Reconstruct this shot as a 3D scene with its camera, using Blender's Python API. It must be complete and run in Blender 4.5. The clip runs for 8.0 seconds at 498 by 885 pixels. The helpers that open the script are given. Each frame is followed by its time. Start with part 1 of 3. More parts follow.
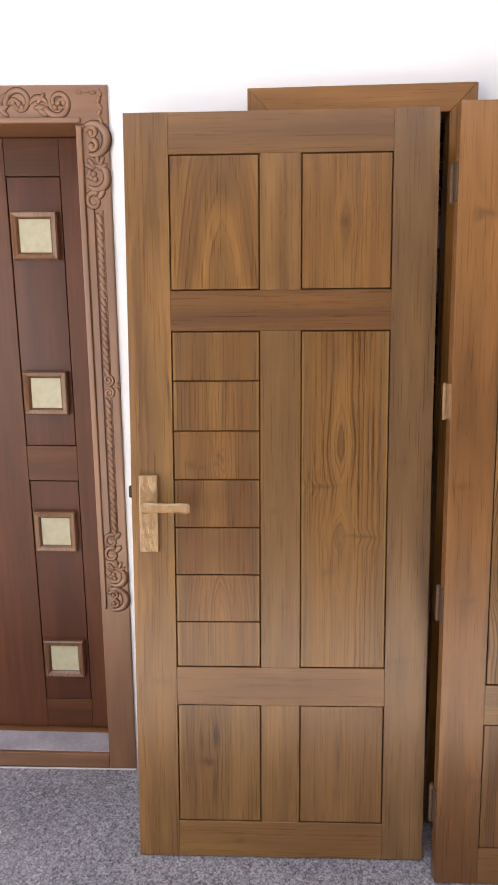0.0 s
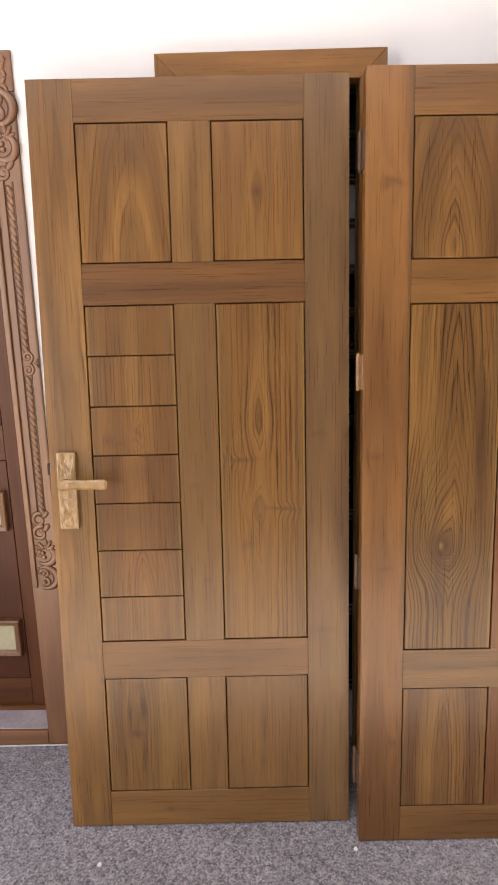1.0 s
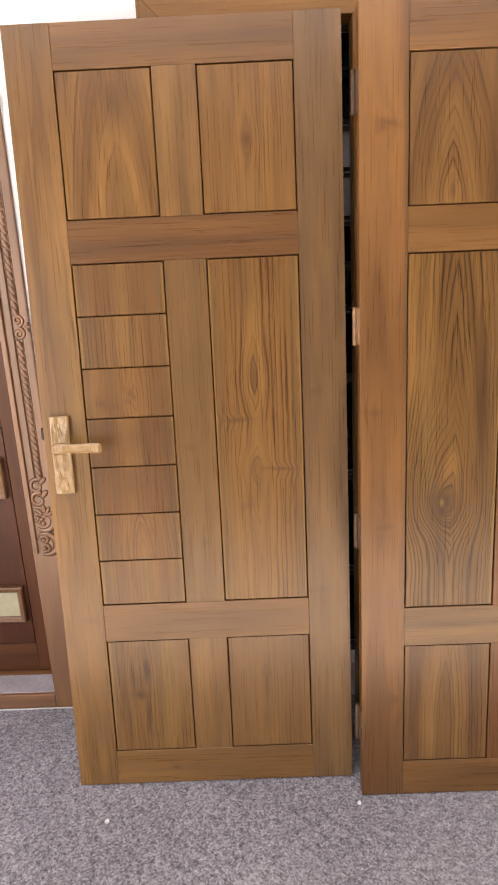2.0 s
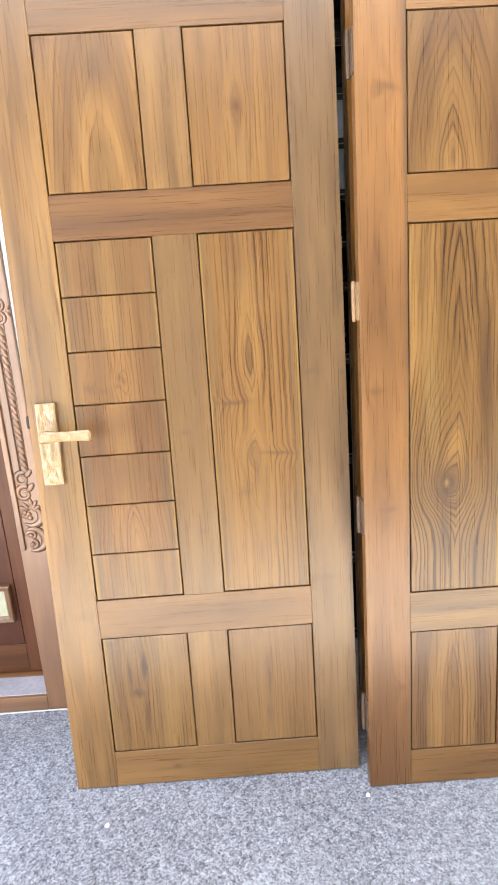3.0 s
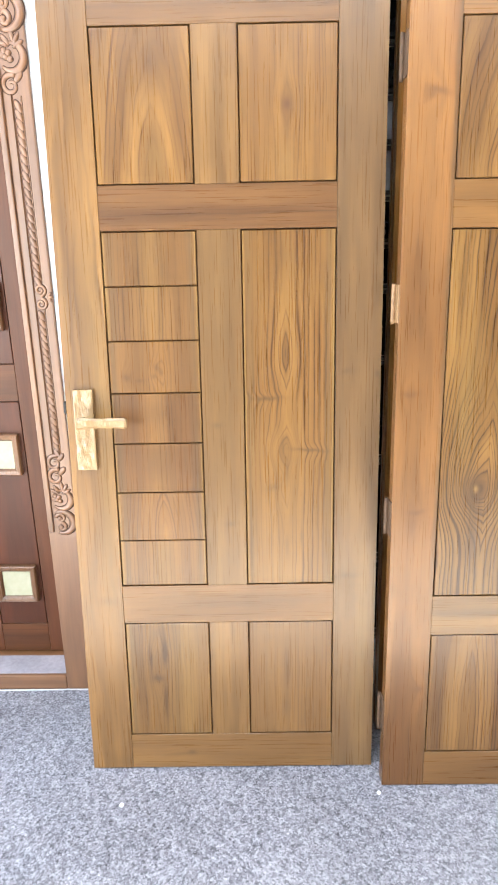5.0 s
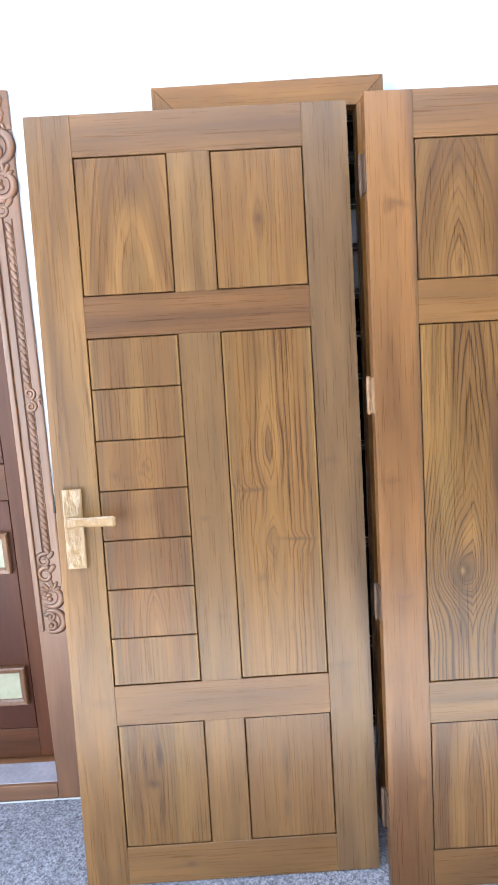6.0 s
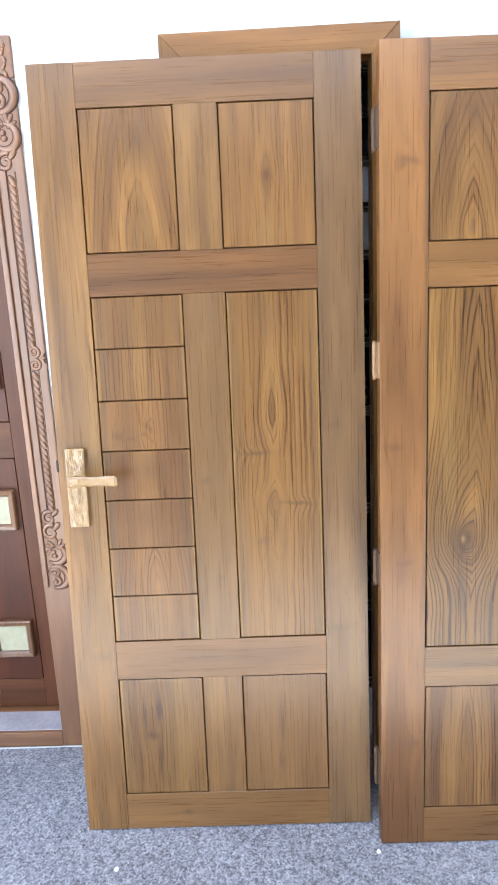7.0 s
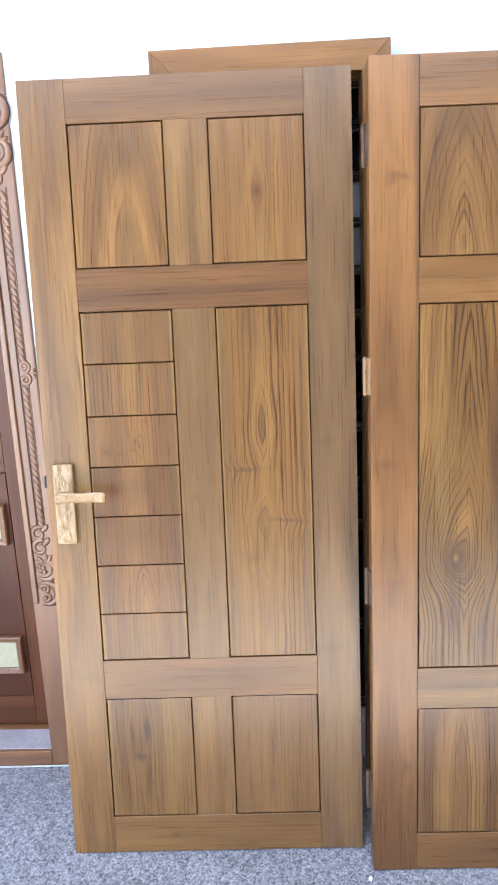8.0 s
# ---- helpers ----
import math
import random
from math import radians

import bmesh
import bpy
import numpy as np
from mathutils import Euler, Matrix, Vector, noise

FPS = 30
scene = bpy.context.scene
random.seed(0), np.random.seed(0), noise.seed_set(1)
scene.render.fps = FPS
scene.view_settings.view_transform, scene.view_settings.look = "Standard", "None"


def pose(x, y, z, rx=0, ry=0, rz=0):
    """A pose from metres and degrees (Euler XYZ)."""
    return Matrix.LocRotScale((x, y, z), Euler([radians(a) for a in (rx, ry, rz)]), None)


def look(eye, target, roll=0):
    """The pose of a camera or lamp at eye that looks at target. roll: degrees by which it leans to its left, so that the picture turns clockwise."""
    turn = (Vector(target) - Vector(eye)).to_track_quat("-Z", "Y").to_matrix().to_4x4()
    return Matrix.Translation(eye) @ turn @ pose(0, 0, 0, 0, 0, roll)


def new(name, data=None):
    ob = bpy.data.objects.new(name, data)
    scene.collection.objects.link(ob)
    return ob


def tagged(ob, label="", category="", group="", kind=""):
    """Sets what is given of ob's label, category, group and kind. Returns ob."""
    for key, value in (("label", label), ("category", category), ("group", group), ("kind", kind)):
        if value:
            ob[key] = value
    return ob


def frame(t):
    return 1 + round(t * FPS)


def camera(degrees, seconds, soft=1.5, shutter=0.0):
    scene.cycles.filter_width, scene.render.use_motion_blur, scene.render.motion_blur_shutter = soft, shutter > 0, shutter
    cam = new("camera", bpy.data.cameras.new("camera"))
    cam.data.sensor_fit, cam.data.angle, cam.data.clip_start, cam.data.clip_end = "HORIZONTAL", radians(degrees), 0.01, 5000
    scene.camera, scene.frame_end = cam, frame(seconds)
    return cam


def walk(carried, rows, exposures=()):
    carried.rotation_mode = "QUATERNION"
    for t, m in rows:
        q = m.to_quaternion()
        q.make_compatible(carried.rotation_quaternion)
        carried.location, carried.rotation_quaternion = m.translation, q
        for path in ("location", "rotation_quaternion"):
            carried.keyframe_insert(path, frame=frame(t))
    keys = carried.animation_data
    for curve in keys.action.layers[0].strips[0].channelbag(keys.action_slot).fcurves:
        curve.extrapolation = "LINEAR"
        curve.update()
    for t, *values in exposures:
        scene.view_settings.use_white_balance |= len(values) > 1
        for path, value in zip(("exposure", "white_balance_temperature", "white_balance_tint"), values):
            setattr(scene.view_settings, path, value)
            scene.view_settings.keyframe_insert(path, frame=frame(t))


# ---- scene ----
cam = camera(44.4, 8.0, soft=1.8)
PATH = [
    (0, (0.374, -1.459, 1.564), (0.311, 0.491, 1.124), -0.5),
    (0.5, (0.458, -1.452, 1.553), (0.427, 0.492, 1.081), -1.1),
    (1, (0.539, -1.458, 1.549), (0.543, 0.476, 1.04), -1.2),
    (1.5, (0.568, -1.471, 1.535), (0.6, 0.457, 1.001), -1.4),
    (1.7, (0.569, -1.463, 1.531), (0.565, 0.453, 0.957), -1.3),
    (2.8, (0.539, -1.378, 1.465), (0.537, 0.523, 0.843), -5.7),
    (3, (0.525, -1.382, 1.465), (0.563, 0.519, 0.847), -3.6),
    (3.5, (0.502, -1.381, 1.462), (0.542, 0.508, 0.807), -2.5),
    (4, (0.487, -1.381, 1.461), (0.455, 0.497, 0.775), -2.4),
    (4.2, (0.489, -1.381, 1.464), (0.438, 0.497, 0.776), -1.7),
    (5.3, (0.482, -1.407, 1.492), (0.489, 0.513, 0.936), -0.5),
    (5.5, (0.476, -1.413, 1.517), (0.498, 0.528, 1.034), -0.2),
    (6, (0.5, -1.42, 1.531), (0.523, 0.539, 1.126), -3.3),
    (6.5, (0.507, -1.417, 1.533), (0.548, 0.529, 1.073), -2.6),
    (7, (0.53, -1.412, 1.529), (0.501, 0.519, 1.008), -2.4),
    (7.5, (0.546, -1.402, 1.532), (0.469, 0.536, 1.043), -3.9),
    (8, (0.568, -1.391, 1.536), (0.526, 0.548, 1.051), -2.3),
]
# the film's own exposure and white balance: seconds, stops, kelvin, tint
EXPOSURES = [
    (0.0, 1.78, 7300, 18), (0.5, 1.77, 7600, 18), (1.0, 1.77, 8000, 20), (1.7, 1.80, 8400, 22),
    (2.8, 2.98, 6400, 6), (4.2, 3.06, 6400, 5), (5.5, 3.06, 6400, 5), (6.0, 2.70, 5700, 6), (7.0, 2.70, 5800, 6), (8.0, 2.70, 5700, 7),
]
walk(cam, [(t, look(eye, target, roll)) for t, eye, target, roll in PATH], EXPOSURES)

# ---- sky, sun, daylight lamps added at assumed openings, exposure ----
world = bpy.data.worlds.new("sky")
scene.world = world
world.use_nodes = True
wn = world.node_tree.nodes
sky = wn.new("ShaderNodeTexSky")
sky.sky_type, sky.sun_disc, sky.sun_elevation, sky.sun_rotation = "NISHITA", False, radians(79), radians(239)
wn["Background"].inputs["Strength"].default_value = 0.12
world.node_tree.links.new(sky.outputs[0], wn["Background"].inputs["Color"])


def area_lamp(name, eye, target, wide, high, watts, color):
    data = bpy.data.lights.new(name, "AREA")
    data.shape, data.size, data.size_y, data.energy, data.color = "RECTANGLE", wide, high, watts, color
    ob = new(name, data)
    ob.matrix_world = look(eye, target)
    return tagged(ob, kind="structure")


sun_data = bpy.data.lights.new("sun", "SUN")
sun_data.energy, sun_data.angle, sun_data.color = 5.0, radians(1.5), (1.0, 0.95, 0.88)
sun = new("sun", sun_data)
sun.matrix_world = look((-0.9, -0.55, 5.5), (0, 0, 0))
# area lamps added at unseen, assumed openings to light the doors
area_lamp("added_daylight_roof", (0.3, -2.25, 4.30), (0.3, -2.15, 0.0), 5.4, 2.0, 26.0, (0.985, 0.99, 1.0))
area_lamp("added_daylight_front", (-3.0, -4.80, 1.30), (-1.0, 0.3, 0.8), 1.1, 2.5, 24.0, (0.97, 0.985, 1.0))
area_lamp("added_daylight_side", (-3.40, -2.60, 1.70), (0.45, 0.2, 0.6), 3.4, 2.6, 7.0, (1.0, 0.985, 0.965))

# ---- materials ----


class Graph:
    """Short hand for building a node material."""

    def __init__(self, name):
        self.mat = bpy.data.materials.new(name)
        self.mat.use_nodes = True
        self.tree = self.mat.node_tree
        self.n = self.tree.nodes
        self.bsdf = self.n["Principled BSDF"]

    def link(self, a, b):
        self.tree.links.new(a, b)

    def put(self, socket, value):
        if isinstance(value, (int, float)):
            socket.default_value = value
        elif isinstance(value, tuple):
            socket.default_value = value if len(value) == len(socket.default_value) else (*value, 1.0)
        else:
            self.link(value, socket)

    def math(self, op, a, b=0.0, c=0.0):
        node = self.n.new("ShaderNodeMath")
        node.operation = op
        for s, v in zip(node.inputs, (a, b, c)):
            self.put(s, v)
        return node.outputs[0]

    def vec(self, x, y, z):
        node = self.n.new("ShaderNodeCombineXYZ")
        for s, v in zip(node.inputs, (x, y, z)):
            self.put(s, v)
        return node.outputs[0]

    def noise(self, vector, scale=1.0, detail=2.0, rough=0.5, color=False):
        node = self.n.new("ShaderNodeTexNoise")
        self.put(node.inputs["Vector"], vector)
        node.inputs["Scale"].default_value = scale
        node.inputs["Detail"].default_value = detail
        node.inputs["Roughness"].default_value = rough
        return node.outputs["Color" if color else "Fac"]

    def ramp(self, fac, stops):
        node = self.n.new("ShaderNodeValToRGB")
        e = node.color_ramp.elements
        while len(e) < len(stops):
            e.new(0.5)
        for el, (at, col) in zip(e, stops):
            el.position = at
            el.color = (*col, 1.0) if isinstance(col, tuple) else (col, col, col, 1.0)
        self.put(node.inputs[0], fac)
        return node.outputs["Color"]

    def mix(self, fac, a, b, blend="MIX"):
        node = self.n.new("ShaderNodeMix")
        node.data_type, node.blend_type = "RGBA", blend
        self.put(node.inputs[0], fac)
        self.put(node.inputs[6], a)
        self.put(node.inputs[7], b)
        return node.outputs[2]

    def finish(self, color, rough, height=None, strength=0.2, distance=0.001, spec=0.5):
        self.put(self.bsdf.inputs["Base Color"], color)
        self.put(self.bsdf.inputs["Roughness"], rough)
        self.bsdf.inputs["Specular IOR Level"].default_value = spec
        if height is not None:
            bump = self.n.new("ShaderNodeBump")
            bump.inputs["Strength"].default_value = strength
            bump.inputs["Distance"].default_value = distance
            self.put(bump.inputs["Height"], height)
            self.link(bump.outputs[0], self.bsdf.inputs["Normal"])
        return self.mat

    def coords(self):
        return self.n.new("ShaderNodeTexCoord").outputs["Object"]

    def xyz(self, vector):
        node = self.n.new("ShaderNodeSeparateXYZ")
        self.put(node.inputs[0], vector)
        return node.outputs

    def random(self):
        return self.n.new("ShaderNodeObjectInfo").outputs["Random"]


OIL = 0.50  # oiled wood is deeper than raw
HONEY = (1.09, 1.05, 0.72)
SAP = (0.47, 0.29, 0.135)


def oiled(c):
    return tuple(a * OIL * h for a, h in zip(c, HONEY))


def teak(name, light, dark, ring=0.011, u0=0.0, d=0.05, k=0.10, v0=0.0, along="Z", flows=(), warp=0.012, contrast=0.8,
         streak=0.35, streak_color=(0.10, 0.045, 0.022), rough=0.29, edge=None, crisp=0.30, stains=(), tone=0.5, spec=0.55, every=0.12):
    """Plain-sawn teak: growth rings round a pith that runs along the board at depth d, tilted by k, cut by the face.

    flows: places (u, v, push, up, down, wide) where the fibres swerve round a knot or an old branch.
    every: how clearly even the faintest ring shows.
    stains: patches (u, v, half width, half length, amount) of dark heartwood, or of pale wood where amount is negative.
    """
    g = Graph(name)
    x, y, z = g.xyz(g.coords())
    u, v = (x, z) if along == "Z" else (z, x)
    rnd = g.random()
    shift = g.math("MULTIPLY", rnd, 37.0)
    low = g.noise(g.vec(g.math("MULTIPLY", u, 7.0), g.math("ADD", shift, y), g.math("MULTIPLY", v, 1.8)), 1.0, 3.0, 0.5, True)
    lr, lg, lb = g.xyz(low)
    wob = g.noise(g.vec(g.math("MULTIPLY", u, 34.0), shift, g.math("MULTIPLY", v, 9.0)), 1.0, 3.0, 0.55)
    uw = g.math("ADD", u, g.math("MULTIPLY", g.math("SUBTRACT", lr, 0.5), warp * 1.5))
    uw = g.math("ADD", uw, g.math("MULTIPLY", g.math("SUBTRACT", wob, 0.5), 0.010))
    vw = g.math("ADD", v, g.math("MULTIPLY", g.math("SUBTRACT", lb, 0.5), 0.06))
    uu = g.math("SUBTRACT", uw, u0)
    dd = g.math("ADD", g.math("MULTIPLY", g.math("SUBTRACT", v, v0), k), g.math("ADD", y, d))
    dd = g.math("ADD", dd, g.math("MULTIPLY", g.math("SUBTRACT", lg, 0.5), warp * 1.3))
    dd = g.math("MAXIMUM", dd, 0.0)
    r = g.math("SQRT", g.math("ADD", g.math("MULTIPLY", uu, uu), g.math("MULTIPLY", dd, dd)))
    r = g.math("ADD", g.math("MULTIPLY", r, 0.6), g.math("MULTIPLY", g.math("ADD", g.math("ABSOLUTE", uu), dd), 0.4))
    fine = g.noise(g.vec(g.math("MULTIPLY", u, 260.0), g.math("ADD", shift, g.math("MULTIPLY", y, 200.0)), g.math("MULTIPLY", v, 5.0)), 1.0, 4.0, 0.6)
    for ku, kv, push, up, down, wide in flows:
        dv = g.math("SUBTRACT", vw, kv)
        tv = g.math("ADD", g.math("DIVIDE", g.math("MAXIMUM", dv, 0.0), up), g.math("DIVIDE", g.math("MINIMUM", dv, 0.0), down))
        tu = g.math("DIVIDE", g.math("SUBTRACT", uw, ku), wide)
        q = g.math("ADD", g.math("MULTIPLY", tv, tv), g.math("MULTIPLY", tu, tu))
        r = g.math("SUBTRACT", r, g.math("MULTIPLY", g.math("EXPONENT", g.math("MULTIPLY", q, -1.0)), push))
    phase = g.math("ADD", g.math("DIVIDE", r, ring), g.math("MULTIPLY", fine, 0.10))
    # rings of uneven width, unevenly dark
    gait = g.noise(g.vec(g.math("MULTIPLY", phase, 0.45), g.math("ADD", shift, 3.0), g.math("MULTIPLY", v, 0.4)), 1.0, 2.0)
    phase = g.math("ADD", g.math("MULTIPLY_ADD", gait, 2.2, 40.0), phase)
    # early wood, thin late lines on top, no two rings alike
    line = g.ramp(g.math("FRACT", phase), [(0.0, 0.60), (0.10, 0.12), (0.45, 0.0), (0.76, 0.24), (0.93, 1.0), (1.0, 0.75)])
    wn1 = g.n.new("ShaderNodeTexWhiteNoise")
    wn1.noise_dimensions = "1D"
    g.put(wn1.inputs["W"], g.math("FLOOR", phase))
    soft = g.noise(g.vec(g.math("MULTIPLY", u, 9.0), shift, g.math("MULTIPLY", v, 2.2)), 1.0, 2.0)
    rare = g.math("POWER", wn1.outputs["Value"], 1.7)
    keep = g.math("MULTIPLY", g.math("MULTIPLY_ADD", rare, 1.0 - every, every), g.ramp(soft, [(0.40, 0.10 + every * 0.35), (0.62, 1.0)]))
    thin = g.ramp(g.math("FRACT", g.math("MULTIPLY", phase, 2.37)), [(0.0, 0.5), (0.15, 0.0), (0.6, 0.0), (0.92, 1.0), (1.0, 0.6)])
    bands = g.noise(g.vec(g.math("MULTIPLY", phase, 0.30), shift, g.math("MULTIPLY", v, 0.7)), 1.0, 2.5, 0.5)
    bands = g.ramp(bands, [(0.34, 0.0), (0.53, 0.40), (0.70, 1.0)])
    lines = g.math("ADD", g.math("MULTIPLY", g.math("MULTIPLY", line, keep), crisp * 1.55), g.math("MULTIPLY", g.math("MULTIPLY", thin, soft), crisp * 0.07))
    band = g.math("MINIMUM", g.math("ADD", g.math("MULTIPLY", bands, 0.48), lines), 1.0)
    col = g.mix(g.math("MINIMUM", g.math("MULTIPLY", band, contrast * 1.3), 1.0), oiled(light), oiled(dark))
    # broad tone of the board, then long mineral streaks, fibres and pores
    wide_tone = g.noise(g.vec(g.math("MULTIPLY", r, 15.0), shift, g.math("MULTIPLY", v, 1.4)), 1.0, 3.0, 0.6)
    lo, hi = 1.0 - 0.5 * tone, 1.0 + 0.55 * tone
    col = g.mix(1.0, col, g.ramp(wide_tone, [(0.30, (lo, lo * 0.97, lo * 0.95)), (0.5, (1.0, 0.99, 0.98)), (0.70, (hi, hi * 1.01, hi))]), "MULTIPLY")
    st = g.noise(g.vec(g.math("MULTIPLY", r, 24.0), g.math("ADD", shift, 5.0), g.math("MULTIPLY", v, 0.9)), 1.0, 3.0, 0.6)
    col = g.mix(g.math("MULTIPLY", g.ramp(st, [(0.52, 0.0), (0.74, 1.0)]), streak), col, oiled(streak_color))
    for ku, kv, su, sv, amount in stains:
        a = g.math("DIVIDE", g.math("SUBTRACT", uw, ku), su)
        b = g.math("DIVIDE", g.math("SUBTRACT", vw, kv), sv)
        q = g.math("ADD", g.math("MULTIPLY", a, a), g.math("MULTIPLY", b, b))
        bell = g.math("MULTIPLY", g.math("EXPONENT", g.math("MULTIPLY", q, -1.0)), abs(amount))
        bell = g.math("MULTIPLY", bell, g.math("MULTIPLY_ADD", fine, 0.9, 0.55))
        col = g.mix(g.math("MINIMUM", bell, 1.0), col, oiled(streak_color if amount > 0 else SAP))
    col = g.mix(1.0, col, g.ramp(fine, [(0.25, (0.90, 0.885, 0.87)), (0.52, (1.0, 1.0, 1.0)), (0.8, (1.08, 1.08, 1.07))]), "MULTIPLY")
    fibre = g.noise(g.vec(g.math("MULTIPLY", uu, 60.0), g.math("ADD", shift, 9.0), g.math("MULTIPLY", v, 3.0)), 1.0, 4.0, 0.65)
    col = g.mix(1.0, col, g.ramp(fibre, [(0.30, (0.91, 0.90, 0.88)), (0.5, (1.0, 1.0, 1.0)), (0.70, (1.07, 1.08, 1.08))]), "MULTIPLY")
    pore = g.noise(g.vec(g.math("MULTIPLY", u, 900.0), shift, g.math("MULTIPLY", v, 22.0)), 1.0, 1.0)
    col = g.mix(g.math("MULTIPLY", g.ramp(pore, [(0.62, 0.0), (0.74, 1.0)]), 0.11), col, oiled(dark))
    if edge is not None:
        # a grey-brown heart stripe beside the pale sapwood at the board's edges
        half, tint, side = edge
        a = g.math("ABSOLUTE", u) if side == 0 else g.math("MULTIPLY", u, float(side))
        a = g.math("ADD", a, g.math("MULTIPLY", g.math("SUBTRACT", lr, 0.5), 0.020))
        stripe = g.ramp(g.math("DIVIDE", a, half), [(0.76, 0.0), (0.87, 0.7), (0.91, 0.8), (0.94, 0.0)])
        col = g.mix(g.math("MULTIPLY", stripe, 0.62), col, oiled((0.17, 0.105, 0.07)))
        sap = g.ramp(g.math("DIVIDE", a, half), [(0.95, 0.0), (0.985, 1.0)])
        col = g.mix(g.math("MULTIPLY", sap, 0.45), col, oiled(tint))
    hue = g.n.new("ShaderNodeHueSaturation")
    g.put(hue.inputs["Value"], g.math("MULTIPLY_ADD", rnd, 0.12, 0.94))
    g.put(hue.inputs["Color"], col)
    rg = g.math("MULTIPLY_ADD", fine, 0.16, rough - 0.08)
    return g.finish(hue.outputs[0], rg, g.math("ADD", fine, g.math("MULTIPLY", band, -0.5)), 0.14, 0.0005, spec)


# wood taken near black, so shade in the gaps is painted
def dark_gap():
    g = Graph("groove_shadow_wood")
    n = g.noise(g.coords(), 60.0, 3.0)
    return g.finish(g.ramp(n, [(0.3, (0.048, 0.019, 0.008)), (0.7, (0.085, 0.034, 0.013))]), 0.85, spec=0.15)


def wall_paint():
    g = Graph("white_wall_paint")
    c = g.coords()
    a, b = g.noise(c, 2.2, 4.0, 0.6), g.noise(c, 85.0, 3.0, 0.6)
    col = g.ramp(a, [(0.3, (0.82, 0.83, 0.83)), (0.7, (0.87, 0.875, 0.87))])
    return g.finish(col, 0.75, g.math("ADD", a, g.math("MULTIPLY", b, 0.3)), 0.12, 0.002)


def granite():
    g = Graph("speckled_grey_granite")
    c = g.coords()
    vor = g.n.new("ShaderNodeTexVoronoi")
    g.put(vor.inputs["Vector"], c)
    vor.inputs["Scale"].default_value = 210.0
    cell = g.xyz(vor.outputs["Color"])[0]
    spots = g.noise(c, 150.0, 4.0, 0.7)
    blotch = g.noise(c, 58.0, 4.0, 0.65)
    cloud = g.noise(c, 3.2, 3.0, 0.55)
    mixv = g.math("ADD", g.math("MULTIPLY", cell, 0.30), g.math("ADD", g.math("MULTIPLY", spots, 0.40), g.math("MULTIPLY", blotch, 0.52)))
    col = g.ramp(mixv, [(0.37, (0.045, 0.043, 0.047)), (0.50, (0.140, 0.137, 0.145)), (0.62, (0.230, 0.225, 0.236)), (0.74, (0.335, 0.330, 0.342)), (0.88, (0.50, 0.493, 0.503))])
    col = g.mix(1.0, col, g.ramp(cloud, [(0.3, (0.95, 0.95, 1.00)), (0.7, (1.23, 1.22, 1.28))]), "MULTIPLY")
    dust = g.noise(c, 1.4, 5.0, 0.65)
    col = g.mix(g.math("MULTIPLY", g.ramp(dust, [(0.45, 0.0), (0.75, 1.0)]), 0.28), col, (0.42, 0.42, 0.44))
    return g.finish(col, g.math("MULTIPLY_ADD", blotch, 0.2, 0.34), spots, 0.05, 0.0005)


def plain(name, base, second, scale, rough, height=0.1, metal=0.0):
    g = Graph(name)
    c = g.coords()
    a, b = g.noise(c, scale, 4.0, 0.6), g.noise(c, scale * 9.0, 3.0, 0.6)
    g.bsdf.inputs["Metallic"].default_value = metal
    return g.finish(g.ramp(g.math("MULTIPLY_ADD", b, 0.35, g.math("MULTIPLY", a, 0.65)), [(0.33, base), (0.67, second)]), rough,
                    g.math("ADD", a, g.math("MULTIPLY", b, 0.4)), height, 0.002)


def masking_tape():
    g = Graph("wrinkled_masking_tape")
    c = g.coords()
    x, y, z = g.xyz(c)
    wr = g.noise(g.vec(g.math("MULTIPLY", x, 60.0), g.math("MULTIPLY", y, 60.0), g.math("MULTIPLY", z, 38.0)), 1.0, 2.5, 0.5)
    sm = g.noise(c, 240.0, 2.0)
    col = g.ramp(wr, [(0.28, (0.27, 0.160, 0.068)), (0.5, (0.30, 0.185, 0.082)), (0.72, (0.34, 0.215, 0.100))])
    return g.finish(col, 0.24, g.math("ADD", wr, g.math("MULTIPLY", sm, 0.08)), 0.7, 0.006, 0.6)


def frosted():
    g = Graph("cream_frosted_glass")
    n = g.noise(g.coords(), 40.0, 3.0)
    return g.finish(g.ramp(n, [(0.3, (0.36, 0.335, 0.215)), (0.7, (0.42, 0.395, 0.27))]), 0.45, n, 0.05, 0.001)


